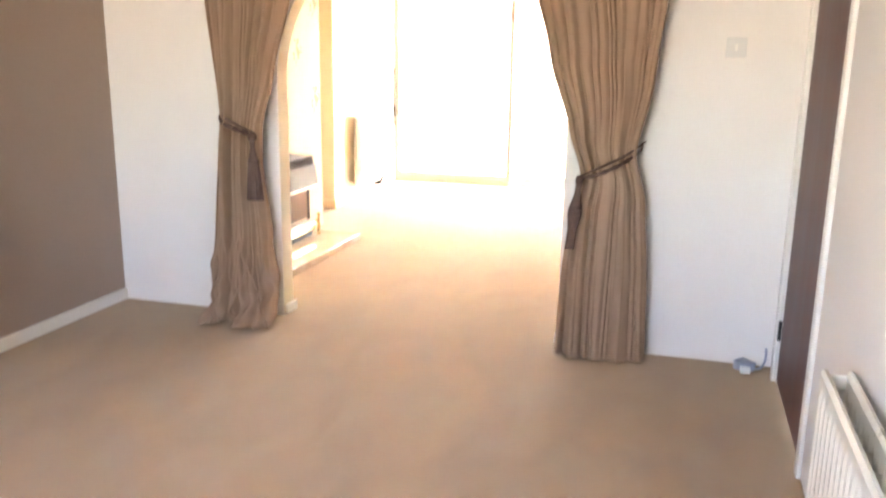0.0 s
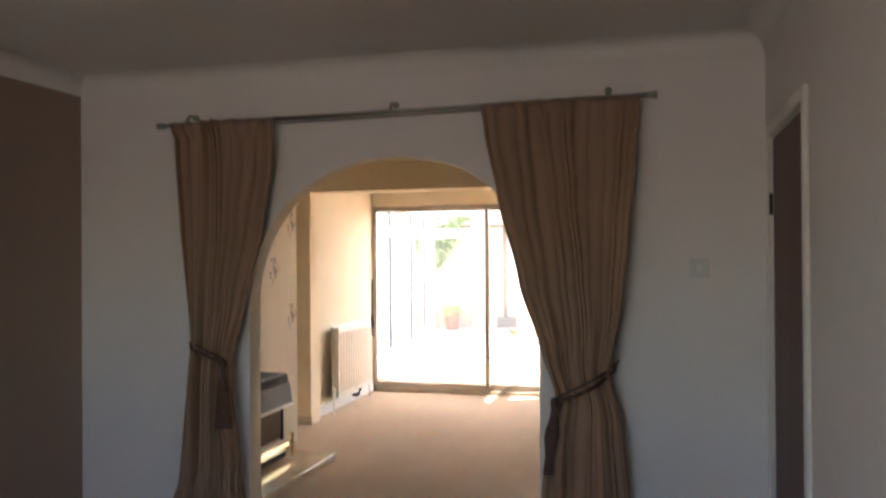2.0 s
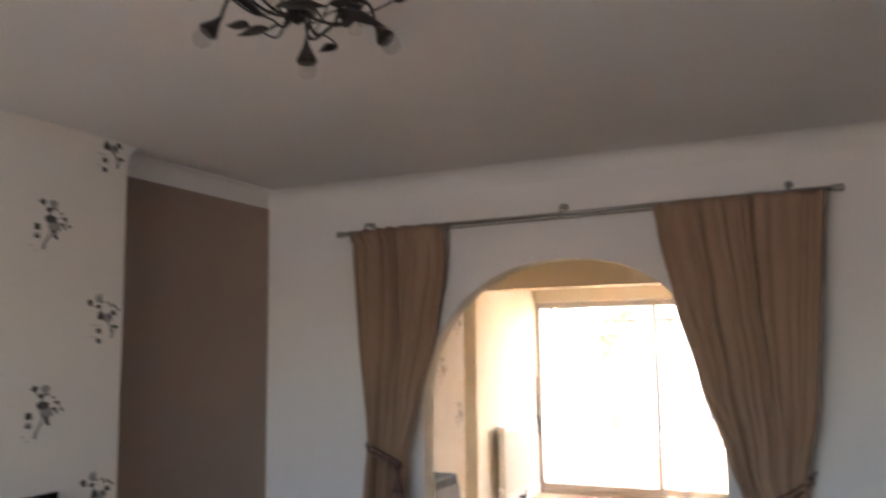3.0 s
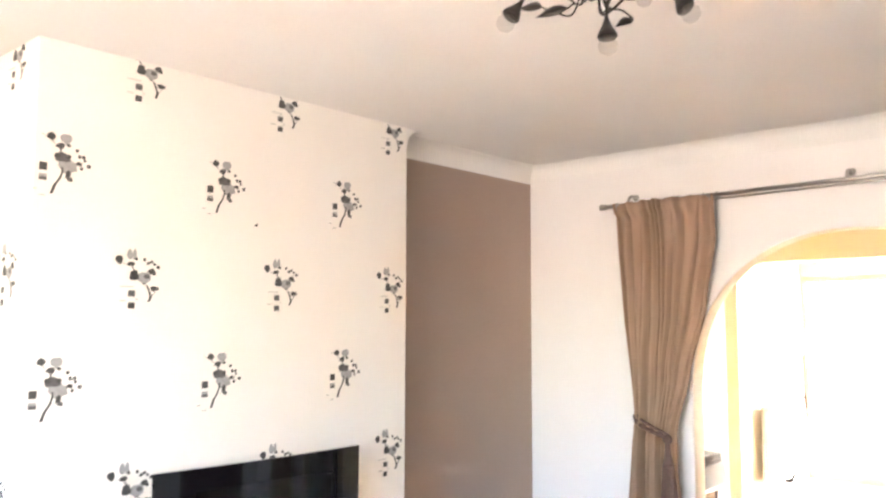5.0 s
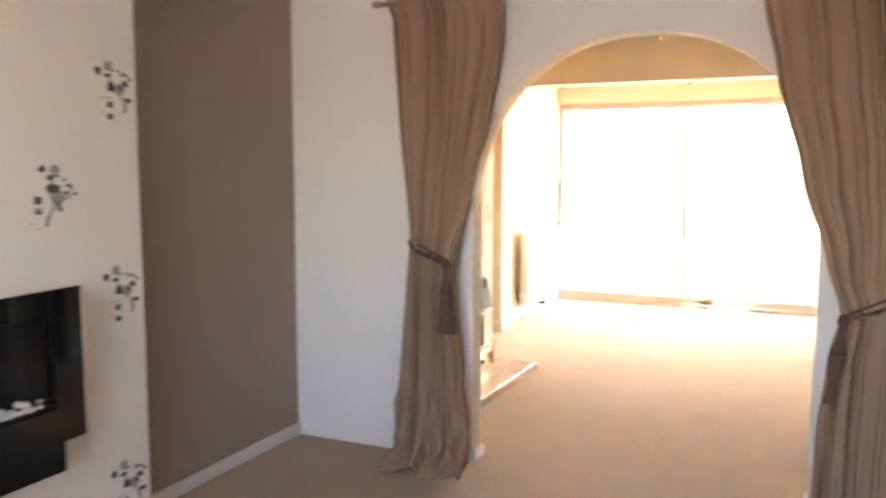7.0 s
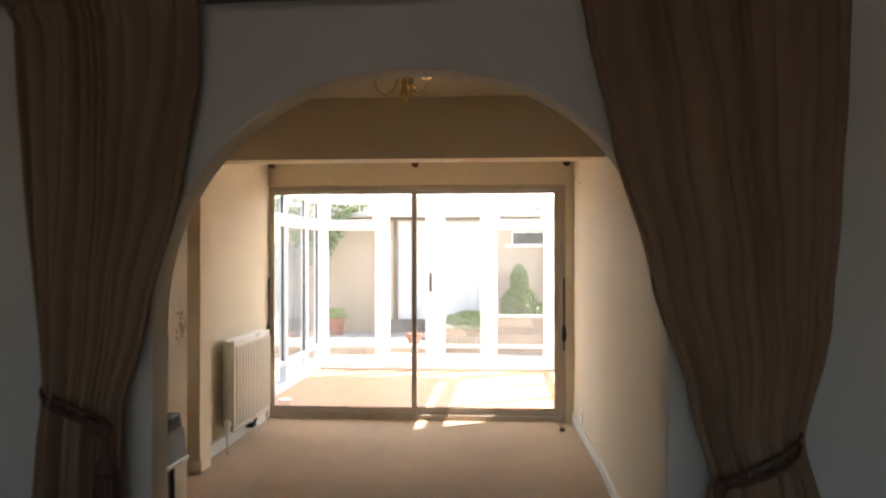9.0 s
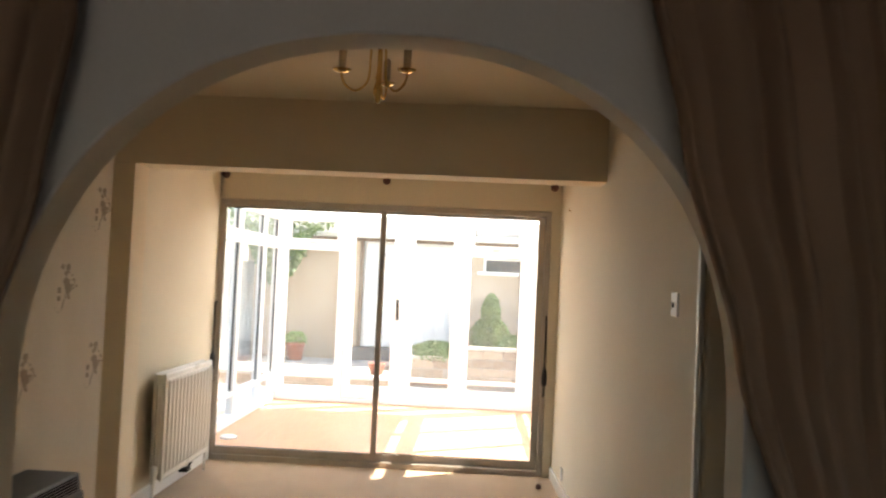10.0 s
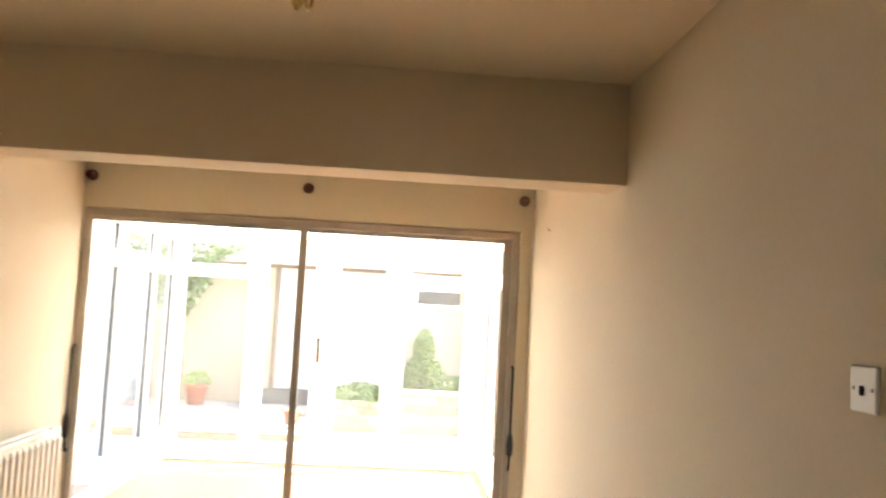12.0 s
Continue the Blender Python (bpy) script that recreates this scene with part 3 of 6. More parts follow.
def patio_doors():
    x0, x1, z1 = -2.866, -0.25, 2.056
    d = thing("door_3", ((x0 + x1) / 2, Y_PATIO + 0.06, 0), "bronze aluminium sliding patio doors with two large panes", "patio door", kind="structure")
    y0, y1 = Y_PATIO + 0.012, Y_PATIO + 0.10
    fr = part("outer_frame", box((x0, y0, 0), (x0 + 0.028, y1, z1), 0.003), M["aluminium"], d)
    part("outer_frame", box((x1 - 0.04, y0, 0), (x1, y1, z1), 0.003), M["aluminium"], d)
    part("head_rail", box((x0 + 0.028, y0, z1 - 0.042), (x1 - 0.04, y1, z1), 0.003), M["aluminium"], d)
    part("sill_track", box((x0 + 0.028, y0 - 0.008, 0), (x1 - 0.04, y1, 0.042), 0.003), M["aluminium"], d)
    for k in range(2):
        part("track_rib", box((x0 + 0.03, y0 + 0.02 + 0.036 * k, 0.042), (x1 - 0.042, y0 + 0.024 + 0.036 * k, 0.05)), M["steel"], d)
    for name, a, b, yy in (("sliding_sash", x0 + 0.028, -1.545, y0 + 0.008), ("fixed_sash", -1.592, x1 - 0.04, y0 + 0.046)):
        w = 0.05
        sash = part(name, box((a, yy, 0.05), (a + (0.014 if name == "sliding_sash" else w * 0.8), yy + 0.03, z1 - 0.044), 0.002), M["aluminium"], d)
        part("stile", box((b - (0.045 if name == "sliding_sash" else 0.05), yy, 0.05), (b, yy + 0.03, z1 - 0.044), 0.002), M["aluminium"], sash)
        part("rail", box((a + 0.014, yy, 0.05), (b - 0.045, yy + 0.03, 0.098), 0.002), M["aluminium"], sash)
        part("rail", box((a + 0.014, yy, z1 - 0.062), (b - 0.045, yy + 0.03, z1 - 0.044), 0.002), M["aluminium"], sash)
        for za, zb in ((0.098, 0.104), (z1 - 0.068, z1 - 0.062)):
            part("gasket", box((a + 0.014, yy + 0.01, za), (b - 0.05, yy + 0.02, zb)), M["gasket"], sash)
        pane("glass_pane", (a + 0.012, yy + 0.013, 0.096), (b - 0.044, yy + 0.018, z1 - 0.06), sash)
    for x, s in ((x0 + 0.01, 1), (x1 - 0.012, -1)):
        yy = y0 - 0.002
        h = part("handle", tube(smooth_line([(x, yy + 0.004, 1.235), (x, yy - 0.045, 1.225), (x, yy - 0.05, 1.1), (x, yy - 0.05, 0.8), (x, yy - 0.045, 0.64), (x, yy + 0.004, 0.63)], 4), 0.008, 8), M["bronze"], d, "dark bow handle", True)
        part("grip", lathe((x, yy - 0.05, 0.70), [(0.006, 0), (0.019, 0.02), (0.021, 0.07), (0.017, 0.12), (0.008, 0.15)], 12), M["black"], h, "black plastic grip", True)


patio_doors()


def upvc_wall(name, axis, at, cols, z_top, z_sill, label, transom=1.82, handles=()):
    """A run of white plastic window frames: posts, sill, transom, head, fanlights and panes."""
    w = thing(name, (cols[0][0], at, 0) if axis == "y" else (at, cols[0][0], 0), label, "window", kind="structure")

    def bx(a0, a1, d0, d1, z0, z1, bev=0.006):
        return box((a0, at + d0, z0), (a1, at + d1, z1), bev) if axis == "y" else box((at + d0, a0, z0), (at + d1, a1, z1), bev)

    lo, hi = cols[0][0], cols[-1][1]
    part("sill_rail", bx(lo, hi, -0.045, 0.045, 0.0, z_sill), M["upvc"], w)
    part("head_rail", bx(lo, hi, -0.04, 0.04, z_top - 0.07, z_top), M["upvc"], w)
    for (a, b), nxt in zip(cols, cols[1:] + [None]):
        part("post", bx(a, b, -0.04, 0.04, z_sill, z_top - 0.07), M["upvc"], w)
        if nxt is None:
            continue
        g0, g1 = b, nxt[0]
        part("transom", bx(g0, g1, -0.035, 0.035, transom - 0.065, transom + 0.065), M["upvc"], w)
        part("low_rail", bx(g0, g1, -0.03, 0.03, 0.27, 0.31), M["upvc"], w)
        f = 0.03
        fan = part("fanlight", bx(g0, g0 + f, -0.03, 0.03, transom + 0.065, z_top - 0.07, 0.004), M["upvc"], w)
        part("stile", bx(g1 - f, g1, -0.03, 0.03, transom + 0.065, z_top - 0.07, 0.004), M["upvc"], fan)
        gp = bx(g0 + f, g1 - f, -0.006, 0.006, transom + 0.065, z_top - 0.07, 0)
        o = part("glass_pane", gp, M["glass"], fan)
        o.visible_shadow = False
        o = part("glass_pane", bx(g0, g1, -0.006, 0.006, 0.31, transom - 0.065, 0), M["glass"], w)
        o.visible_shadow = False
        o = part("glass_pane", bx(g0, g1, -0.006, 0.006, z_sill, 0.27, 0), M["glass"], w)
        o.visible_shadow = False
        for e0, e1 in ((g0, g0 + 0.006), (g1 - 0.006, g1)):
            part("gasket", bx(e0, e1, -0.012, 0.012, 0.31, transom - 0.065, 0), M["gasket"], w)
        for e0, e1 in ((g0 + f, g0 + f + 0.005), (g1 - f - 0.005, g1 - f)):
            part("gasket", bx(e0, e1, -0.012, 0.012, transom + 0.065, z_top - 0.07, 0), M["gasket"], fan)
        m = (g0 + g1) / 2
        part("catch", bx(m - 0.05, m + 0.05, -0.06, -0.036, transom + 0.01, transom + 0.03, 0.004), M["steel"], fan, "steel window catch")
    return w


upvc_wall("window_1", "y", YC, [(XC0, -3.02), (-2.42, -2.33)], HC, 0.16, "white plastic conservatory window with a fanlight")
upvc_wall("window_2", "y", YC, [(-1.06, -0.87), (-0.30, XC1 + 0.02)], HC, 0.16, "white plastic conservatory window with a fanlight")
upvc_wall("window_3", "x", XC0 - 0.02, [(4.98, 5.05), (5.41, 5.48), (6.345, 6.415), (7.28, 7.35), (7.95, YC - 0.045)], HC, 0.09, "white plastic conservatory side windows")
upvc_wall("window_4", "x", XC1 + 0.06, [(5.25, 5.33), (6.22, 6.29), (7.1, 7.17), (7.95, YC - 0.045)], HC, 0.09, "white plastic conservatory side windows")
structure("wall_conservatory_east", box((XC1, Y_PATIO + 0.12, 0), (XC1 + 0.12, 5.25, HC + 0.02)), M["render_wall"], "rendered house wall beside the conservatory", "wall")
structure("wall_house_rear", box((-3.25, Y_PATIO + 0.12, HC - 0.02), (0.2, Y_PATIO + 0.24, 5.2)), M["render_wall"], "rendered rear wall of the house", "wall")
structure("wall_conservatory_west", box((XC0 - 0.08, Y_PATIO + 0.05, 0), (X2S, Y_PATIO + 0.12, HC)), M["render_wall"], "rendered house wall beside the patio doors", "wall")


def french_doors():
    w = thing("door_4", (-1.64, YC, 0), "white plastic glazed double doors to the garden", "garden door", kind="structure")
    part("head_rail", box((-2.33, YC - 0.04, HC - 0.07), (-1.06, YC + 0.04, HC), 0.006), M["upvc"], w)
    part("threshold", box((-2.33, YC - 0.045, 0), (-1.06, YC + 0.045, 0.05), 0.006), M["upvc"], w)
    for a, b, s, s2 in ((-2.325, -1.645, 0.09, 0.13), (-1.64, -1.065, 0.11, 0.02)):
        leaf = part("door_leaf", box((a, YC - 0.03, 0.055), (a + s, YC + 0.03, HC - 0.075), 0.006), M["upvc"], w)
        part("stile", box((b - s2, YC - 0.03, 0.055), (b, YC + 0.03, HC - 0.075), 0.006), M["upvc"], leaf)
        c, e = a + s, b - s2
        part("rail", box((c, YC - 0.03, 0.055), (e, YC + 0.03, 0.19), 0.006), M["upvc"], leaf)
        part("rail", box((c, YC - 0.03, HC - 0.17), (e, YC + 0.03, HC - 0.075), 0.006), M["upvc"], leaf)
        part("rail", box((c, YC - 0.026, 0.27), (e, YC + 0.026, 0.31), 0.006), M["upvc"], leaf)
        pane("glass_pane", (c, YC - 0.006, 0.19), (e, YC + 0.006, HC - 0.17), leaf)
    h = part("door_handle", box((-1.725, YC - 0.045, 0.98), (-1.695, YC - 0.03, 1.22), 0.004), M["bronze"], w, "dark long door handle plate")
    part("lever", tube([(-1.71, YC - 0.045, 1.12), (-1.71, YC - 0.075, 1.12), (-1.705, YC - 0.078, 1.02)], 0.009, 8), M["bronze"], h, "", True)


french_doors()


def lean_to_roof():
    r = thing("conservatory_roof", (-1.6, 6.5, HC), "white framed translucent lean-to conservatory roof", "roof", kind="structure")
    y0, y1, z0, z1 = Y_PATIO + 0.24, YC + 0.14, 2.72, HC + 0.03
    n = 5
    for k in range(n):
        a, b = XC0 - 0.1 + (XC1 - XC0 + 0.26) * k / n, XC0 - 0.1 + (XC1 - XC0 + 0.26) * (k + 1) / n
        bm = bmesh.new()
        lowv = [bm.verts.new(p) for p in ((a + 0.02, y0, z0), (b - 0.02, y0, z0), (b - 0.02, y1, z1), (a + 0.02, y1, z1))]
        topv = [bm.verts.new(v.co + Vector((0, 0, 0.016))) for v in lowv]
        bm.faces.new(lowv), bm.faces.new(topv)
        for i in range(4):
            bm.faces.new((lowv[i], lowv[(i + 1) % 4], topv[(i + 1) % 4], topv[i]))
        part("roof_sheet", bm, M["roof"], r)
    for k in range(n + 1):
        a = XC0 - 0.1 + (XC1 - XC0 + 0.26) * k / n
        bm = prism([(y0, z0 - 0.03), (y1, z1 - 0.03), (y1, z1 + 0.03), (y0, z0 + 0.03)], a - 0.025, a + 0.025, "x")
        part("rafter", bm, M["upvc"], r)
    part("gutter", box((XC0 - 0.14, y1 - 0.02, z1 - 0.09), (XC1 + 0.2, y1 + 0.08, z1 - 0.005), 0.015), M["upvc"], r)
    part("wall_plate", box((XC0 - 0.1, y0 - 0.01, z0 - 0.06), (XC1 + 0.16, y0 + 0.05, z0 + 0.08), 0.008), M["upvc"], r)
    # closed gable sides over the side windows
    for x, m in ((XC0 - 0.055, "upvc"), (XC1 + 0.085, "upvc")):
        part("gable_panel", prism([(y0, HC - 0.01), (YC, HC - 0.01), (YC, z1 - 0.03), (y0, z0 - 0.03)], x - 0.012, x + 0.012, "x"), M[m], r)


lean_to_roof()


def front_window():
    w = thing("window_5", (-1.0, Y_FRONT - 0.08, 0.97), "white framed front window with three panes", "window", kind="structure")
    x0, x1, z0, z1, y = -1.95, -0.05, 0.97, 2.13, Y_FRONT - 0.14
    for a, b in (((x0, z0), (x1, z0 + 0.06)), ((x0, z1 - 0.06), (x1, z1)), ((x0, z0 + 0.06), (x0 + 0.06, z1 - 0.06)), ((x1 - 0.06, z0 + 0.06), (x1, z1 - 0.06)),
                 ((-1.35, z0 + 0.06), (-1.29, z1 - 0.06)), ((-0.71, z0 + 0.06), (-0.65, z1 - 0.06))):
        part("window_frame", box((a[0], y - 0.03, a[1]), (b[0], y + 0.03, b[1]), 0.006), M["upvc"], w)
    part("window_sill", box((x0 - 0.05, Y_FRONT - 0.1, z0 - 0.03), (x1 + 0.05, Y_FRONT + 0.1, z0), 0.008), M["gloss_white"], w)


front_window()


# ---- curtains, pole and tie-backs ----
def curtain(name, left, right, front, folds, broad, seed, label, pool=0.0, sharp=0.6, ripple=0.005, depth=1.0):
    """A gathered curtain: left, right and front are tables of (height, place); it narrows at the tie-back."""
    rng = random.Random(seed)
    bm = bmesh.new()
    nu, nv = 150, 90
    top, bottom = left[0][0], 0.006
    phases = [rng.uniform(-0.5, 0.5) for _ in range(folds + 2)]

    def divide(n, spread):
        widths = [rng.uniform(1 - spread, 1 + spread) for _ in range(n)]
        out = [0.0]
        for w_ in widths:
            out.append(out[-1] + w_ / sum(widths))
        return out

    fine_marks, broad_marks = divide(folds, 0.65), divide(broad, 0.65)
    depths = [rng.uniform(0.25, 1.5) for _ in range(folds + broad)]

    def pleat(marks, u, first):
        k = next((q for q in range(len(marks) - 1) if u <= marks[q + 1]), len(marks) - 2)
        f = (u - marks[k]) / (marks[k + 1] - marks[k])
        return max(0.0, math.sin(math.pi * f)) ** sharp * depths[first + k], k

    grid = []
    for j in range(nv + 1):
        z = top + (bottom - top) * j / nv
        xl, xr, yf = at_height(left, z), at_height(right, z), at_height(front, z)
        gather = (xr - xl)
        row = []
        for i in range(nu + 1):
            u = i / nu
            lo_, k = pleat(fine_marks, u, 0)
            hi_, k2 = pleat(broad_marks, u + 0.02 * math.sin(z * 2.0 + 9 * u), folds)
            t = max(0.0, min(1.0, (1.75 - z) / 0.9))
            t = t * t * (3 - 2 * t)
            wave = (lo_ * 0.034 * (1 - 0.6 * t) + hi_ * 0.052 * t) * (1 - (1 - depth) * t)
            if z > top - 0.10:
                wave *= 0.35 + 0.65 * (top - z) / 0.10
            if z < 0.9:
                wave *= 1.0 + 0.35 * (0.9 - z)
            fine = ripple * math.sin(u * 61 + 3 * math.sin(z * 2.2 + phases[k] * 4)) * (1 if z < top - 0.08 else 2.0)
            sway = 0.014 * math.sin(z * 2.6 + u * 9) * (gather / 0.5)
            bulge = -0.05 * math.sin(math.pi * u)
            y = yf + bulge - wave - fine
            x = xl + gather * u + sway * math.sin(math.pi * u)
            if pool and z < 0.6:
                q = (0.6 - z) / 0.6
                y -= q * 0.05 * max(0.0, math.sin(u * 31 + 4 * math.sin(z * 9 + u * 5)))
            if pool and z < 0.34:
                s = (0.34 - z) / 0.34
                x += pool * s * (0.045 * math.sin(u * 17 + z * 11) + 0.018 * math.sin(u * 29 - z * 34))
                y -= pool * s * s * (0.06 + 0.06 * math.sin(u * 12 + z * 14 + 1.3)) + pool * s * 0.018 * math.sin(z * 42 + u * 9)
            row.append(bm.verts.new((x, y, z + (0.004 * math.sin(u * 40) if j == 0 else 0) + (pool * 0.012 * (1 + math.sin(u * 23)) if j == nv else 0))))
        grid.append(row)
    for p, q in zip(grid, grid[1:]):
        for i in range(nu):
            bm.faces.new((p[i], q[i], q[i + 1], p[i + 1]))
    c = thing(name, ((left[-1][1] + right[-1][1]) / 2, front[-1][1], 0), label, "curtain", "arch curtains")
    cloth = part("cloth", bm, M["curtain"], c, "", True)
    so = cloth.modifiers.new("thickness", "SOLIDIFY")
    so.thickness = 0.004
    return c


cur_l = curtain("curtain", [(2.205, -2.21), (2.16, -2.195), (2.12, -2.165), (1.67, -2.14), (1.08, -2.085), (0.9, -2.10), (0.5, -2.12), (0.1, -2.155), (0.0, -2.16)],
                [(2.205, -1.625), (2.0, -1.625), (1.66, -1.685), (1.30, -1.775), (1.02, -1.845), (0.85, -1.845), (0.4, -1.79), (0.1, -1.735), (0.0, -1.725)],
                [(2.205, -0.075), (1.6, -0.06), (1.04, -0.06), (0.6, -0.075), (0.0, -0.13)], 12, 7, 4, "long beige curtain tied back, its hem crumpled on the carpet", 0.75)
cur_r = curtain("curtain", [(2.215, -0.56), (2.1, -0.54), (1.78, -0.475), (1.40, -0.375), (1.08, -0.275), (0.87, -0.215), (0.7, -0.255), (0.38, -0.285), (0.0, -0.30)],
                [(2.215, 0.17), (1.9, 0.145), (1.63, 0.12), (1.30, 0.09), (0.98, 0.03), (0.76, 0.085), (0.4, 0.115), (0.0, 0.13)],
                [(2.215, -0.085), (1.9, -0.12), (1.5, -0.145), (1.2, -0.14), (0.93, -0.10), (0.6, -0.11), (0.0, -0.11)], 15, 7, 9, "long beige curtain tied back beside the archway", sharp=0.95, ripple=0.0025, depth=0.55)


def tieback(points, tassel, lean, label, wide, thick=1.0):
    t = thing("curtain_tieback", tassel, label, "tieback", "curtain tiebacks")
    line = smooth_line(points, 8)
    bm = bmesh.new()
    for ph in (0, math.pi):
        pts = []
        for i, p in enumerate(line):
            a = i * 0.75 + ph
            pts.append(p + Vector((0.3 * math.cos(a), 0.5 * math.cos(a), math.sin(a))) * 0.0065 * thick)
        tube(pts, 0.0075 * thick, 7, bm)
    part("cord", bm, M["rope"], t, "", True)
    back = smooth_line([points[0], Vector(points[0]) + Vector((0.02, 0.02, 0.028)), Vector(points[len(points) // 2]) + Vector((0.0, 0.004, 0.03)), Vector(points[-1]) + Vector((0, 0.01, 0.012))], 8)
    part("cord", tube(back, 0.007 * thick, 7), M["rope"], t, "", True)
    x, y, z = tassel
    part("knot", lathe((x, y, z - 0.02), [(0.008 * thick, -0.012), (0.022 * thick, 0.0), (0.024 * thick, 0.018), (0.014 * thick, 0.036)], 12), M["rope"], t, "", True)
    bm = bmesh.new()
    n, prof = 28, [(0.012, 0.0), (0.014, -0.05), (0.02, -0.08), (0.026, -0.10), (0.03, -0.14), (wide * 0.85, -0.22), (wide, -0.305)]
    rings = []
    for r, h in prof:
        rings.append([bm.verts.new((x + lean * -h + math.cos(k * math.tau / n) * r * (1 + 0.10 * (k % 2)), y + math.sin(k * math.tau / n) * r * 0.6 * (1 + 0.10 * (k % 2)), z - 0.02 + h)) for k in range(n)])
    for p, q in zip(rings, rings[1:]):
        for k in range(n):
            bm.faces.new((p[k], p[(k + 1) % n], q[(k + 1) % n], q[k]))
    bm.faces.new(rings[0]), bm.faces.new(rings[-1])
    tas = part("tassel", bm, M["rope"], t, "brown fringed tassel")
    part("band", lathe((x + lean * 0.1, y, z - 0.135), [(0.024, -0.008), (0.032, 0.0), (0.024, 0.01)], 14), M["rope"], tas, "", True)


tieback([(-2.10, -0.004, 1.075), (-2.095, -0.07, 1.07), (-2.02, -0.165, 1.045), (-1.93, -0.18, 1.015), (-1.862, -0.165, 0.99)], (-1.858, -0.175, 0.99), 0.02, "brown rope tieback with a tassel round the curtain", 0.043)
tieback([(0.045, -0.004, 1.0), (0.04, -0.06, 0.985), (-0.02, -0.195, 0.945), (-0.11, -0.225, 0.90), (-0.205, -0.195, 0.865)], (-0.21, -0.2, 0.865), -0.10, "brown rope tieback with a narrow tassel round the curtain", 0.021, 0.75)


def curtain_pole():
    p = thing("curtain_pole", (-1.0, -0.08, 2.21), "brushed steel curtain pole above the archway", "curtain pole")
    a, b = Vector((-2.235, -0.08, 2.196)), Vector((0.195, -0.08, 2.223))
    part("pole", tube([a, b], 0.0105, 14), M["steel"], p, "", True)
    part("track", tube([a + Vector((0.05, 0.002, -0.02)), b + Vector((-0.05, 0.002, -0.02))], 0.005, 8), M["steel"], p, "", True)
    for e, s in ((a, -1), (b, 1)):
        part("finial", lathe(e, [(0.0105, 0), (0.015, 0.005 * s), (0.015, 0.016 * s), (0.012, 0.022 * s), (0.017, 0.028 * s), (0.017, 0.042 * s), (0.010, 0.047 * s)], 16, axis="x"), M["steel"], p, "", True)
    for t_ in (0.055, 0.508, 0.93):
        c = a.lerp(b, t_)
        br = part("bracket", tube(smooth_line([c + Vector((0, 0.079, 0.045)), c + Vector((0, 0.04, 0.048)), c + Vector((0, 0.004, 0.036)), c + Vector((0, -0.012, 0.0))], 4), 0.008, 8), M["steel"], p, "", True)
        part("wall_plate", lathe(c + Vector((0, 0.08, 0.045)), [(0.017, 0), (0.017, -0.006), (0.011, -0.012)], 16, axis="y"), M["steel"], br, "", True)
    for k in range(9):
        for x0, x1 in ((-2.17, -1.61), (-0.54, 0.15)):
            c = a.lerp(b, (x0 + (x1 - x0) * k / 8 - a.x) / (b.x - a.x))
            part("ring", tube([c + Vector((0, math.cos(q * math.tau / 12) * 0.02, math.sin(q * math.tau / 12) * 0.02 - 0.006)) for q in range(12)], 0.003, 6, closed=True), M["steel"], p, "", True)


curtain_pole()


# ---- printed flowers on the chimney breast ----
def blob(bm, cy, cz, ry, rz, seed, index, n=11):
    rng = random.Random(seed)
    vs = [bm.verts.new((0, cy + math.cos(k * math.tau / n) * ry * rng.uniform(0.72, 1.18), cz + math.sin(k * math.tau / n) * rz * rng.uniform(0.72, 1.18))) for k in range(n)]
    bm.faces.new(vs).material_index = index


def stem(bm, pts, w, index):
    prev = None
    for (y, z), ww in zip(pts, w):
        cur = (bm.verts.new((0.0002, y - ww, z)), bm.verts.new((0.0002, y + ww, z)))
        if prev:
            bm.faces.new((prev[0], prev[1], cur[1], cur[0])).material_index = index
        prev = cur


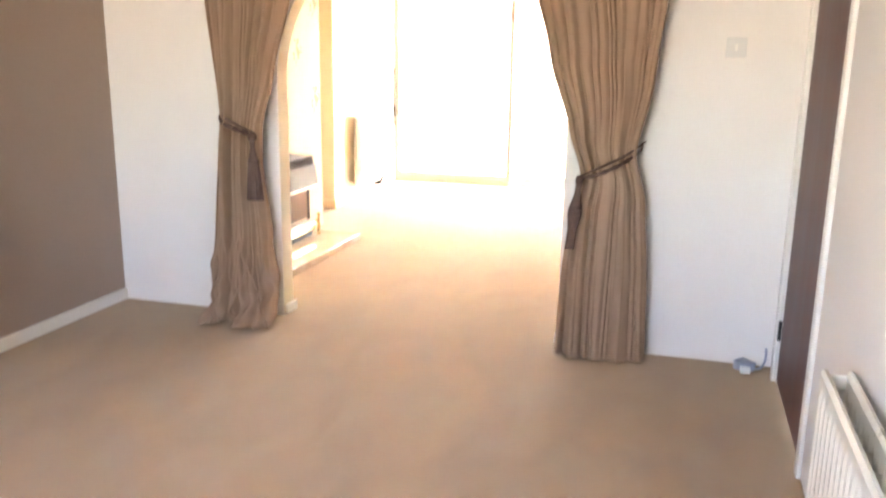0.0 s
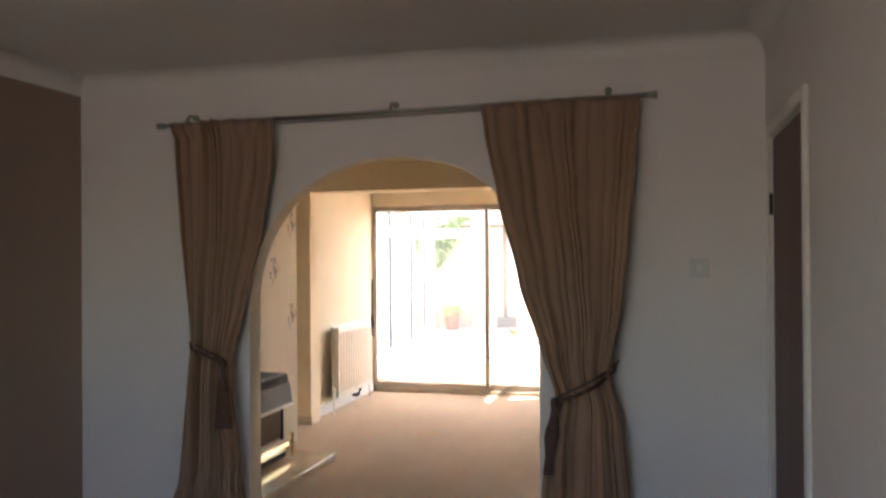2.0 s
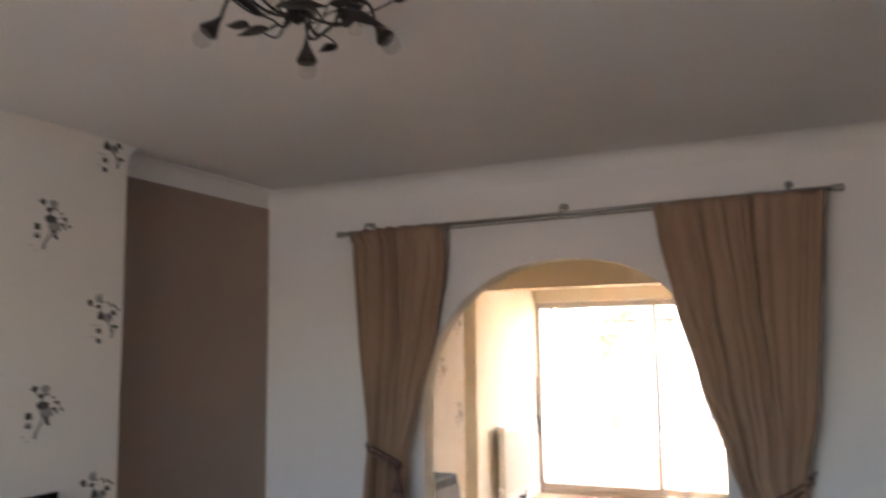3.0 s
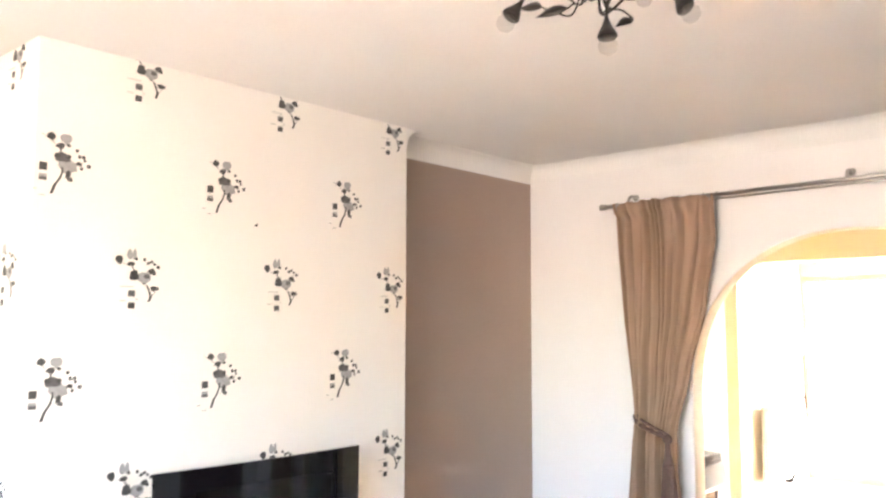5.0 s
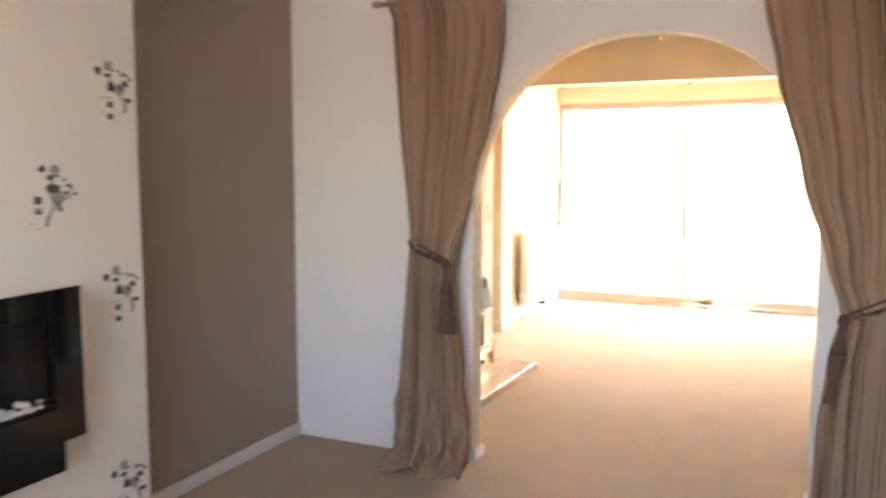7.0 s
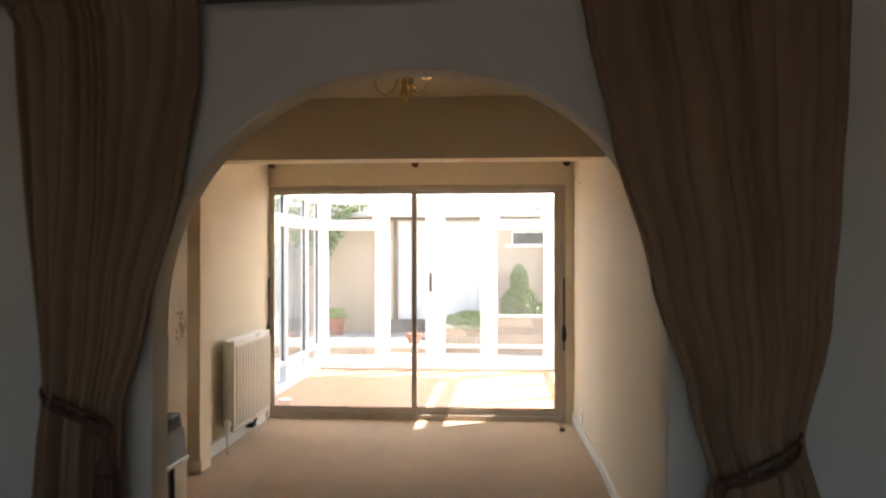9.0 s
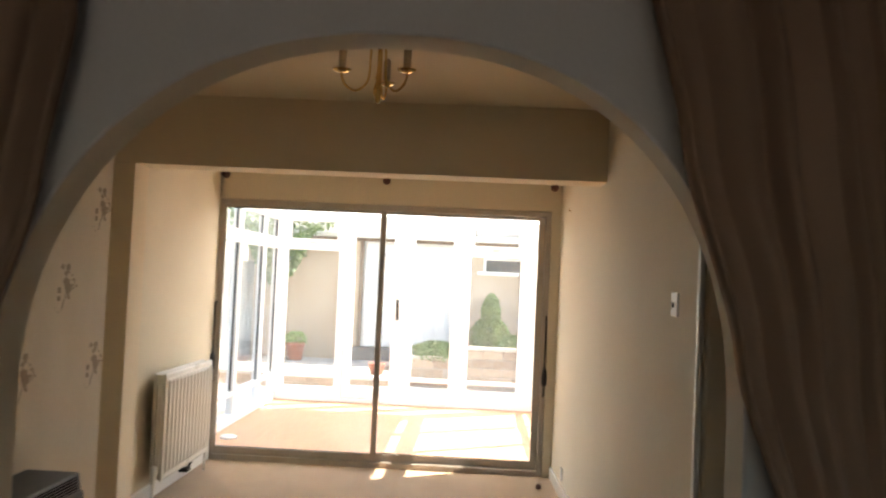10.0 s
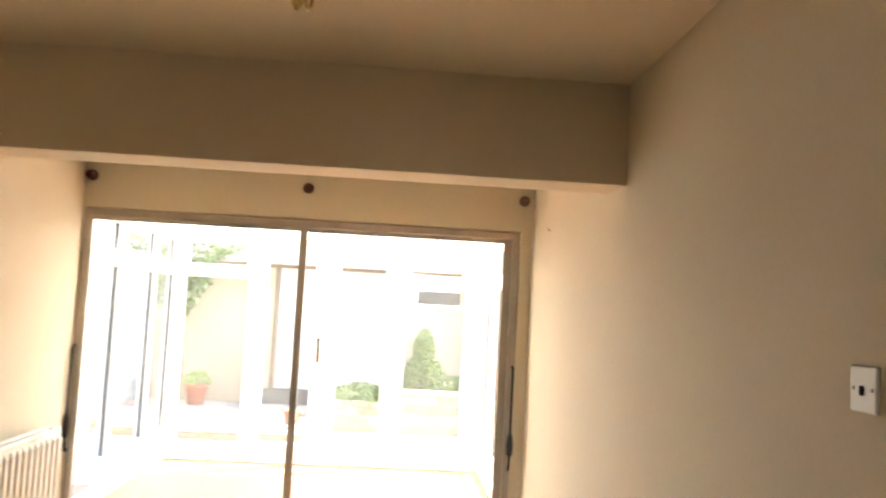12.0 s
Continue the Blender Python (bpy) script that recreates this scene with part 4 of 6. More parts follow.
def flower_mesh(kind, cut=9.0):
    """One print: a branching stem, dark and pale blossoms, berries, and two small squares beside it. Kind 0 leans one way, kind 1 the other. Units: centimetres."""
    bm = bmesh.new()

    def line(pts, w, index):
        stem(bm, [(y / 100, z / 100) for y, z in pts], [v / 75 for v in w], index)

    def dots(rows, first):
        for q, (y, z, ry, rz, m) in enumerate(rows):
            blob(bm, y / 100, z / 100, ry / 90, rz / 88, first + q, m, 12)

    if kind == 0:
        dots([(1.1, -0.3, 2.9, 2.2, 2), (-1.1, 2.5, 2.9, 1.5, 1), (-0.1, 8.7, 1.8, 1.5, 2)], 3)
        line([(-0.9, -0.7), (-1.0, -2.9), (-1.8, -4.9), (-3.2, -6.9), (-4.2, -9.9)], [0.2, 0.25, 0.3, 0.35, 0.4], 0)
        line([(-1.8, -4.7), (-0.6, -4.4), (0.4, -4.7)], [0.15, 0.15, 0.1], 1)
        line([(-7.8, 9.4), (-5.6, 8.4), (-3.4, 6.8)], [0.12, 0.16, 0.12], 1)
        line([(-1.6, 5.2), (-1.8, 3.6)], [0.2, 0.25], 1)
        dots([(-5.0, 9.0, 1.25, 1.1, 0), (-1.8, 6.2, 1.5, 1.0, 0), (0.9, 6.7, 0.65, 0.6, 0), (-2.7, 2.9, 1.0, 0.9, 0), (1.0, 2.9, 0.9, 0.7, 0), (1.0, -3.2, 0.9, 1.3, 0), (1.7, -4.6, 0.8, 0.8, 1),
              (3.7, 5.4, 0.6, 0.55, 0), (4.6, 3.5, 0.65, 0.6, 0), (6.0, 3.4, 0.6, 0.55, 0), (6.4, 2.3, 0.55, 0.5, 1), (4.6, 0.9, 1.15, 0.7, 0), (5.5, -0.5, 0.6, 0.55, 0), (7.8, 0.5, 0.7, 0.7, 1)], 20)
        squares, bars = ((-7.1, -1.2, 1.3, 1.3, 0), (-7.1, -5.2, 1.3, 0.6, 1), (-7.1, -4.1, 1.3, 0.45, 2)), ((-9.6, -8.7, 0.8), (-7.2, -10.6, 1.0))
    else:
        dots([(2.3, 0.6, 2.3, 1.9, 2), (-3.2, 8.6, 1.0, 1.7, 2), (-1.5, 8.8, 0.75, 1.9, 2)], 5)
        line([(1.5, -1.2), (3.4, -1.9), (4.4, -4.1), (5.0, -6.0), (4.2, -7.7)], [0.15, 0.25, 0.3, 0.35, 0.4], 0)
        line([(4.9, -5.9), (5.9, -5.0), (6.7, -4.0)], [0.15, 0.14, 0.1], 1)
        line([(-5.9, 5.6), (-4.4, 4.9), (-2.8, 4.5)], [0.12, 0.14, 0.12], 1)
        line([(-2.4, 4.5), (-1.2, 2.8)], [0.2, 0.25], 1)
        dots([(-1.5, 1.3, 1.75, 1.85, 0), (-7.0, 6.6, 1.3, 1.4, 0), (-2.8, 5.4, 1.5, 0.85, 0), (-0.8, 7.2, 0.6, 0.55, 0), (6.4, -3.0, 1.5, 0.95, 0), (2.3, 7.2, 0.65, 0.6, 0), (3.7, 5.9, 0.6, 0.55, 0), (5.0, 6.4, 0.6, 0.55, 0),
              (6.1, 5.6, 0.6, 0.55, 1), (7.6, 4.6, 0.7, 0.65, 0), (5.0, 3.1, 1.2, 0.95, 0), (6.1, 2.3, 0.7, 0.6, 0), (3.1, 1.2, 1.0, 0.9, 1)], 40)
        squares, bars = ((-2.2, -4.9, 1.3, 1.1, 1), (-2.2, -9.1, 1.25, 1.05, 0)), ((-4.0, -2.6, 2.6), (-5.5, -7.5, 1.2), (-0.3, -6.9, 0.5))
    for y, z, a, c, m in squares:
        vs = [bm.verts.new((0.0001, (y + p * a) / 100, (z + q * c) / 100)) for p, q in ((-1, -1), (1, -0.95), (1, 1), (-0.95, 1))]
        bm.faces.new(vs).material_index = m
    for y, z, w_ in bars:
        bm.faces.new([bm.verts.new((0, y / 100 + a, z / 100 + c)) for a, c in ((-w_ / 100, -0.0012), (w_ / 100, -0.0018), (w_ / 100, 0.0012), (-w_ / 100, 0.0012))]).material_index = 2
    bmesh.ops.delete(bm, geom=[f for f in bm.faces if max(v.co.z for v in f.verts) > cut], context="FACES")
    # each mark lies a hair above the one before it
    for q, f in enumerate(bm.faces):
        for v in f.verts:
            v.co.x = 0.00002 * q
    made = bmesh.ops.extrude_face_region(bm, geom=list(bm.faces))["geom"]
    for v in made:
        if isinstance(v, bmesh.types.BMVert):
            v.co.x += 0.0007
    return mesh_of("flower_print", bm, [M["ink"], M["ink_mid"], M["ink_pale"]])


print_meshes = [(flower_mesh(k), flower_mesh(k, 0.052)) for k in (1, 0)]
breast = bpy.data.objects["wall_chimney"]
for col in range(6):
    for row in range(-1, 5):
        y = -1.372 - 0.3085 * col + (0.044 if col % 2 else 0.004)
        z = (0.241 if col % 2 == 0 else 0.607) + 0.7325 * row
        if 0.1 < z < H - 0.02 and not (-2.56 < y < -1.66 and 0.4 < z < 0.9):
            piece("flower_print", print_meshes[col % 2][z > 2.38], Matrix.Translation((XB + 0.0004, y, z)), breast)
for z in (0.247, 0.9795, 1.712, 2.4445):
    piece("flower_print", print_meshes[0][z > 2.38], Matrix.Translation((-2.80, YB0 - 0.0004, z)) @ Matrix.Rotation(-math.pi / 2, 4, "Z"), breast)
rear_breast = bpy.data.objects["wall_rear_chimney"]
old_print = print_meshes[1][0].copy()
old_print.materials.clear()
for m_ in (surface("faded_brown_print", (0.30, 0.23, 0.16), (0.36, 0.28, 0.20), rough=0.7, bump=0), surface("faded_tan_print", (0.42, 0.33, 0.23), (0.48, 0.38, 0.27), rough=0.7, bump=0), surface("faded_buff_print", (0.55, 0.45, 0.33), (0.58, 0.48, 0.35), rough=0.7, bump=0)):
    old_print.materials.append(m_)
for col in range(7):
    for row in range(-1, 5):
        y, z = 2.26 - 0.3085 * col, (0.30 if col % 2 == 0 else 0.665) + 0.7325 * row
        if 0.75 < z < 2.4:
            piece("flower_print", old_print, Matrix.Translation((XB + 0.0004, y, z)), rear_breast)


# ---- wall-hung electric fire ----
def electric_fire():
    f = thing("electric_fire", (XB, -2.11, 0.44), "wall-hung black glass electric fire with white pebbles", "electric fire")
    y0, y1, z0, z1 = -2.57, -1.638, 0.54, 1.045
    body = part("body", box((XB, -2.49, 0.445), (XB + 0.04, -1.73, 0.99), 0.004), M["black"], f)
    for a, b in (((-2.49, 0.445), (-2.43, 0.99)), ((-1.742, 0.445), (-1.73, 0.99)), ((-2.43, 0.445), (-1.742, 0.65)), ((-2.43, 0.968), (-1.742, 0.99))):
        part("case_side", box((XB + 0.04, a[0], a[1]), (XB + 0.085, b[0], b[1])), M["fire_black"], body)
    part("lower_panel", box((XB + 0.085, -2.49, 0.44), (XB + 0.104, -1.73, z0 + 0.004), 0.004), M["black_gloss"], f)
    # front glass, bowed a little, with an opening
    wy0, wy1, wz0, wz1 = -2.42, -1.752, 0.655, 0.965
    bm = bmesh.new()

    def bow(y):
        return XB + 0.098 + 0.018 * (1 - ((y - (y0 + y1) / 2) / ((y1 - y0) / 2)) ** 2)

    ys = [y0 + (y1 - y0) * k / 30 for k in range(31)]
    for a, b in zip(ys, ys[1:]):
        spans = [(z0, wz0), (wz1, z1)] if wy0 < (a + b) / 2 < wy1 else [(z0, z1)]
        for c, d in spans:
            v = [bm.verts.new(q) for q in ((bow(a), a, c), (bow(b), b, c), (bow(b), b, d), (bow(a), a, d))]
            w = [bm.verts.new((q.co.x - 0.012, q.co.y, q.co.z)) for q in v]
            bm.faces.new(v), bm.faces.new(w)
            for i in range(4):
                bm.faces.new((v[i], v[(i + 1) % 4], w[(i + 1) % 4], w[i]))
    bmesh.ops.remove_doubles(bm, verts=bm.verts, dist=1e-5)
    part("front_panel", bm, M["black_gloss"], f, "glossy black glass front")
    part("firebox", box((XB + 0.041, wy0 - 0.008, wz0 - 0.003), (XB + 0.044, wy1 + 0.008, wz1 + 0.002)), M["fire_black"], f)
    bm = bmesh.new()
    for a, b in zip(ys, ys[1:]):
        if wy0 < (a + b) / 2 < wy1:
            v = [bm.verts.new(q) for q in ((bow(a) - 0.004, a, wz0), (bow(b) - 0.004, b, wz0), (bow(b) - 0.004, b, wz1), (bow(a) - 0.004, a, wz1))]
            bm.faces.new(v)
    glass = part("window_pane", bm, M["glass"], f, "clear glass window")
    glass.visible_shadow = False
    so = glass.modifiers.new("thickness", "SOLIDIFY")
    so.thickness = 0.002
    rng = random.Random(3)
    meshes = []
    for s in range(4):
        bm = bmesh.new()
        bmesh.ops.create_icosphere(bm, subdivisions=2, radius=1)
        for v in bm.verts:
            v.co *= 1 + 0.22 * noise.noise(v.co * 1.3 + Vector((s * 7, 0, 0)))
        meshes.append(mesh_of("pebble", bm, M["pebble"], True))
    tray = part("pebble_tray", box((XB + 0.045, wy0, wz0 - 0.004), (XB + 0.098, wy1, wz0 + 0.006)), M["fire_black"], f)
    for k in range(46):
        u = (k % 23 + 0.5) / 23
        heap = math.sin(math.pi * u) ** 0.7
        y = wy0 + 0.03 + (wy1 - wy0 - 0.06) * u + rng.uniform(-0.006, 0.006)
        r = rng.uniform(0.009, 0.014) * (1 + 0.3 * heap)
        x, z = (XB + 0.076, wz0 + 0.006 + r * 0.75) if k < 23 else (XB + 0.066, wz0 + 0.012 + r * 0.6 + (0.016 * heap + rng.uniform(-0.008, 0.012)))
        piece("pebble", meshes[k % 4], pose(x, y, z, rng.uniform(-25, 25), 0, rng.uniform(0, 360)) @ Matrix.Diagonal((r, r * 1.15, r * 0.8, 1)), f)


electric_fire()


# ---- flower-stem ceiling light of the front room ----
def stem_light():
    c = Vector((-0.924, -2.359, H))
    l = thing("ceiling_light", c, "dark bronze ceiling light with curling stems, leaves and glass flowers", "ceiling light")
    part("ceiling_rose", lathe(c, [(0.052, 0), (0.058, -0.008), (0.060, -0.024), (0.055, -0.037), (0.040, -0.045), (0.018, -0.048), (0.010, -0.05)], 24), M["bronze"], l, "", True)
    part("boss", lathe(c, [(0.012, -0.06), (0.010, -0.11), (0.022, -0.125), (0.020, -0.14), (0.006, -0.15)], 16), M["bronze"], l, "", True)
    # bells: place, the way the mouth faces, radius of the glass
    for at, face, glass in (((0.115, -0.125, -0.300), (0.1, -0.1, -1.0), 0.022), ((-0.09, -0.205, -0.225), (-0.3, -0.45, -0.75), 0.022), ((0.235, 0.01, -0.225), (0.55, -0.05, -0.75), 0.022),
                            ((-0.044, -0.272, -0.150), (-0.35, -0.85, -0.35), 0.034), ((0.085, 0.13, -0.09), (0.5, 0.5, -0.6), 0.022), ((0.02, 0.20, -0.075), (0.2, 0.8, -0.5), 0.022)):
        e, d = c + Vector(at), Vector(face).normalized()
        out = Vector((at[0], at[1], 0)).normalized()
        side = Vector((-out.y, out.x, 0)) * 0.03
        r_ = Vector((at[0], at[1], 0)).length
        neck = e - d * 0.045
        arm = part("arm", tube(smooth_line([c + out * 0.018 + Vector((0, 0, -0.05)), c + out * 0.028 + Vector((0, 0, -0.13)), c + out * r_ * 0.42 + side + Vector((0, 0, -0.155)), c + out * r_ * 0.75 + side * 0.5 + Vector((0, 0, min(-0.10, at[2] * 0.55))), neck], 6), 0.0036, 7), M["bronze"], l, "", True)
        turn = Matrix.Translation(e) @ d.to_track_quat("-Z", "Y").to_matrix().to_4x4()
        bm = lathe((0, 0, 0), [(0.0215, -0.002), (0.0225, 0.001), (0.019, 0.010), (0.011, 0.026), (0.006, 0.040), (0.004, 0.052)], 14)
        bmesh.ops.transform(bm, matrix=turn, verts=bm.verts)
        part("bell", bm, M["bronze"], arm, "", True)
        bm = lathe((0, 0, 0), [(0.010, 0.0), (glass * 0.85, -glass * 0.5), (glass, -glass), (glass * 0.85, -glass * 1.55), (glass * 0.4, -glass * 1.9)], 18)
        bmesh.ops.transform(bm, matrix=turn, verts=bm.verts)
        part("glass_globe", bm, M["shade_glass"], arm, "frosted glass globe", True)
    for base, tip, w in (((-0.06, -0.30, -0.125), (-0.05, -0.395, -0.11), 0.013), ((-0.02, -0.10, -0.165), (-0.035, -0.257, -0.145), 0.014), ((0.006, -0.115, -0.205), (-0.075, -0.125, -0.21), 0.011), ((0.03, -0.12, -0.155), (0.125, -0.06, -0.155), 0.012),
                         ((0.16, -0.075, -0.175), (0.225, 0.03, -0.19), 0.014), ((0.24, 0.04, -0.125), (0.31, 0.035, -0.117), 0.015), ((0.0, 0.13, -0.05), (0.09, 0.17, -0.045), 0.014), ((-0.16, 0.02, -0.12), (-0.24, 0.03, -0.10), 0.013), ((0.10, 0.02, -0.215), (0.075, -0.02, -0.24), 0.009)):
        b, t_ = c + Vector(base), c + Vector(tip)
        out = Vector((base[0], base[1], 0)).normalized()
        br = part("leaf_stem", tube(smooth_line([c + out * 0.015 + Vector((0, 0, -0.06)), c + Vector((base[0] * 0.35, base[1] * 0.35, -0.165)), c + Vector((base[0] * 0.75, base[1] * 0.75, (base[2] - 0.165) / 2)), b], 6), 0.0023, 6), M["bronze"], l, "", True)
        bm, n, rows = bmesh.new(), 9, []
        run = (t_ - b)
        across = run.cross(Vector((0.45, -0.65, 0.3))).normalized()
        lift = run.cross(across).normalized() * -0.006
        for k in range(n + 1):
            t = k / n
            ww = 1.3 * w * max(0.0, math.sin(math.pi * t ** 0.75)) + 0.0006
            p = b + run * t + lift * math.sin(math.pi * t)
            rows.append([bm.verts.new(p - across * ww), bm.verts.new(p + lift * 0.5), bm.verts.new(p + across * ww)])
        for p, q in zip(rows, rows[1:]):
            bm.faces.new((p[0], p[1], q[1], q[0])), bm.faces.new((p[1], p[2], q[2], q[1]))
        lf = part("leaf", bm, M["bronze"], br, "", True)
        lf.modifiers.new("thickness", "SOLIDIFY").thickness = 0.002


stem_light()


# ---- radiators ----
def radiator(x_wall, y0, y1, z0, z1, side, label, valve_end, group="panel radiators", pitch=0.066, flute=0.013, out=0.094):
    """A double panel radiator on a wall; side is the way it faces along x."""
    r = thing("radiator", (x_wall, (y0 + y1) / 2, 0), label, "radiator", group)

    def panel(name, depth):
        bm = bmesh.new()
        n = max(6, int((y1 - y0) / pitch))
        prof = []
        for k in range(n):
            a = y0 + 0.02 + (y1 - y0 - 0.04) * k / n
            w = (y1 - y0 - 0.04) / n
            prof += [(a, 0.0), (a + w * 0.35, 0.0), (a + w * 0.5, flute), (a + w * 0.85, flute)]
        prof = [(y0, 0.0)] + prof + [(y1 - 0.02, 0.0), (y1, 0.0)]
        zs = [z0, z0 + 0.012, z0 + 0.035, z0 + 0.06, z1 - 0.06, z1 - 0.035, z1 - 0.012, z1]
        rows = []
        for iz, z in enumerate(zs):
            fl = 1 if 3 <= iz <= 4 else 0
            edge = 0.006 if iz in (0, 7) else 0
            rows.append([bm.verts.new((x_wall + side * (depth + p * fl - edge), y, z)) for y, p in prof])
        for p, q in zip(rows, rows[1:]):
            for k in range(len(prof) - 1):
                bm.faces.new((p[k], p[k + 1], q[k + 1], q[k]))
        ob = part(name, bm, M["radiator"], r)
        so = ob.modifiers.new("thickness", "SOLIDIFY")
        so.thickness, so.offset = 0.012, 0
        return ob

    panel("front_panel", out)
    panel("back_panel", out - 0.06)
    for k in range(int((y1 - y0) / 0.09)):
        y = y0 + 0.045 + 0.09 * k
        part("convector_fin", box((min(x_wall + side * (out - 0.053), x_wall + side * (out - 0.007)), y, z0 + 0.05), (max(x_wall + side * (out - 0.053), x_wall + side * (out - 0.007)), y + 0.003, z1 - 0.05)), M["radiator"], r)
    for e, s in ((y0, 1), (y1, -1)):
        lo, hi = sorted((x_wall + side * (out - 0.064), x_wall + side * (out + 0.006)))
        part("end_cap", box((lo, min(e, e + s * 0.012), z1 - 0.05), (hi, max(e, e + s * 0.012), z1 - 0.01), 0.004), M["radiator"], r)
        part("end_cap", box((lo, min(e, e + s * 0.012), z0 + 0.01), (hi, max(e, e + s * 0.012), z0 + 0.05), 0.004), M["radiator"], r)
        plo, phi = sorted((x_wall + side * (out - 0.045), x_wall + side * (out - 0.014)))
        part("side_panel", box((plo, min(e, e + s * 0.008), z0 + 0.052), (phi, max(e, e + s * 0.008), z1 - 0.052), 0.003), M["radiator"], r)
        x = x_wall + side * (out - 0.03)
        yy = e - s * 0.035
        part("pipe", tube(smooth_line([(x, e, z0 + 0.03), (x, yy, z0 + 0.03), (x, yy, z0 - 0.02), (x, yy, 0.0)], 4), 0.0075, 10), M["radiator"], r, "", True)
        v = part("valve", lathe((x, yy, z0 + 0.005), [(0.012, -0.02), (0.017, -0.01), (0.017, 0.04), (0.022, 0.045), (0.022, 0.085), (0.016, 0.095)] if e == valve_end else [(0.012, -0.01), (0.015, 0.0), (0.015, 0.045), (0.008, 0.055)], 14), M["plastic"], r, "white plastic valve head", True)
    for y in (y0 + 0.15, y1 - 0.15):
        lo, hi = sorted((x_wall, x_wall + side * (out - 0.064)))
        part("wall_bracket", box((lo, y - 0.012, z0 + 0.05), (hi, y + 0.012, z1 - 0.05)), M["radiator"], r)


radiator(X2S, 3.55, 4.47, 0.15, 0.825, 1, "cream enamelled double panel radiator on the cream wall", 3.55, out=0.125)
radiator(XE, -3.35, -1.78, 0.12, 0.65, -1, "white double panel radiator on the white wall", -1.78, pitch=0.05, flute=0.005)


# ---- small fittings ----
def plate(name, at, normal, w, h, label, category, rocker=True, mat="plastic"):
    x, y, z = at
    s = thing(name, at, label, category)
    if normal == "y":
        part("faceplate", box((x - w / 2, y - 0.009, z - h / 2), (x + w / 2, y, z + h / 2), 0.003), M[mat], s)
        if rocker:
            part("rocker", prism([(x - 0.006, z - 0.014), (x + 0.006, z - 0.014), (x + 0.006, z + 0.014), (x - 0.006, z + 0.014)], y - 0.015, y - 0.008, "y"), M["plastic"], s)
    else:
        part("faceplate", box((x - 0.009, y - w / 2, z - h / 2), (x, y + w / 2, z + h / 2), 0.003), M["plastic"], s)
        if rocker:
            part("rocker", box((x - 0.015, y - 0.0045, z - 0.012), (x - 0.008, y + 0.0045, z + 0.006), 0.002), M["gasket"] if rocker == "dark" else M["plastic"], s, "dark toggle" if rocker == "dark" else "")
            for q in (-0.03, 0.03):
                part("screw", lathe((x - 0.009, y + q, z), [(0.004, 0), (0.004, -0.0015), (0.002, -0.002)], 8, axis="x"), M["steel"], s)
    return s


plate("light_switch", (0.418, 0, 1.45), "y", 0.086, 0.086, "grey plastic light switch on the white wall", "light switch", mat="plastic_grey")
plate("light_switch", (X2E, 1.332, 1.46), "x", 0.086, 0.086, "white plastic light switch on the cream wall", "light switch", "dark")
plate("wall_socket", (-0.156, 4.3, 0.16), "x", 0.086, 0.086, "small white wall socket above the skirting", "socket", "")


def curtain_hook(x):
    z, y = 2.25, Y_PATIO
    h = thing("pole_bracket", (x, y, z), "brown wooden curtain pole bracket over the patio doors", "bracket", "brackets over the patio doors")
    part("wall_plate", lathe((x, y, z), [(0.032, 0), (0.032, -0.008), (0.024, -0.014)], 16, axis="y"), M["mahogany"], h, "", True)
    part("stub", lathe((x, y, z), [(0.014, -0.012), (0.014, -0.03), (0.024, -0.035), (0.026, -0.05), (0.022, -0.062), (0.008, -0.065)], 16, axis="y"), M["mahogany"], h, "", True)


for x in (-2.835, -1.555, -0.235):
    curtain_hook(x)


def wall_screw():
    s = thing("wall_hook", (-0.16, 4.35, 2.03), "tiny brass hook screwed into the cream wall", "hook")
    part("shank", tube([(-0.15, 4.35, 2.03), (-0.172, 4.35, 2.03), (-0.174, 4.35, 2.045)], 0.004, 6), M["brass"], s, "", True)


wall_screw()


def nail():
    n = thing("nail", (XB, -2.12, 1.94), "small dark nail in the papered chimney breast", "nail")
    part("shank", lathe((XB, -2.12, 1.94), [(0.002, -0.004), (0.002, 0.012), (0.0055, 0.0125), (0.0055, 0.015), (0.003, 0.016)], 8, axis="x"), M["bronze"], n)


nail()


def door_stop():
    s = thing("door_stop", (-0.30, 4.50, 0), "small brown door stop screwed to the carpet", "door stop")
    part("body", lathe((-0.30, 4.50, 0), [(0.02, 0), (0.021, 0.012), (0.016, 0.03), (0.008, 0.034)], 14), M["mahogany"], s, "", True)


door_stop()


def loose_pipe():
    s = thing("pipe_elbow", (X2S + 0.03, 4.24, 0.06), "black bent pipe end fixed to the skirting", "pipe")
    part("tube", tube(smooth_line([(X2S + 0.02, 4.19, 0.066), (X2S + 0.055, 4.24, 0.072), (X2S + 0.06, 4.30, 0.092), (X2S + 0.06, 4.355, 0.132), (X2S + 0.06, 4.385, 0.172)], 5), 0.010, 9), M["black"], s, "", True)
    part("foot", box((X2S + 0.0185, 4.20, 0.052), (X2S + 0.075, 4.285, 0.074), 0.006), M["black"], s)


loose_pipe()


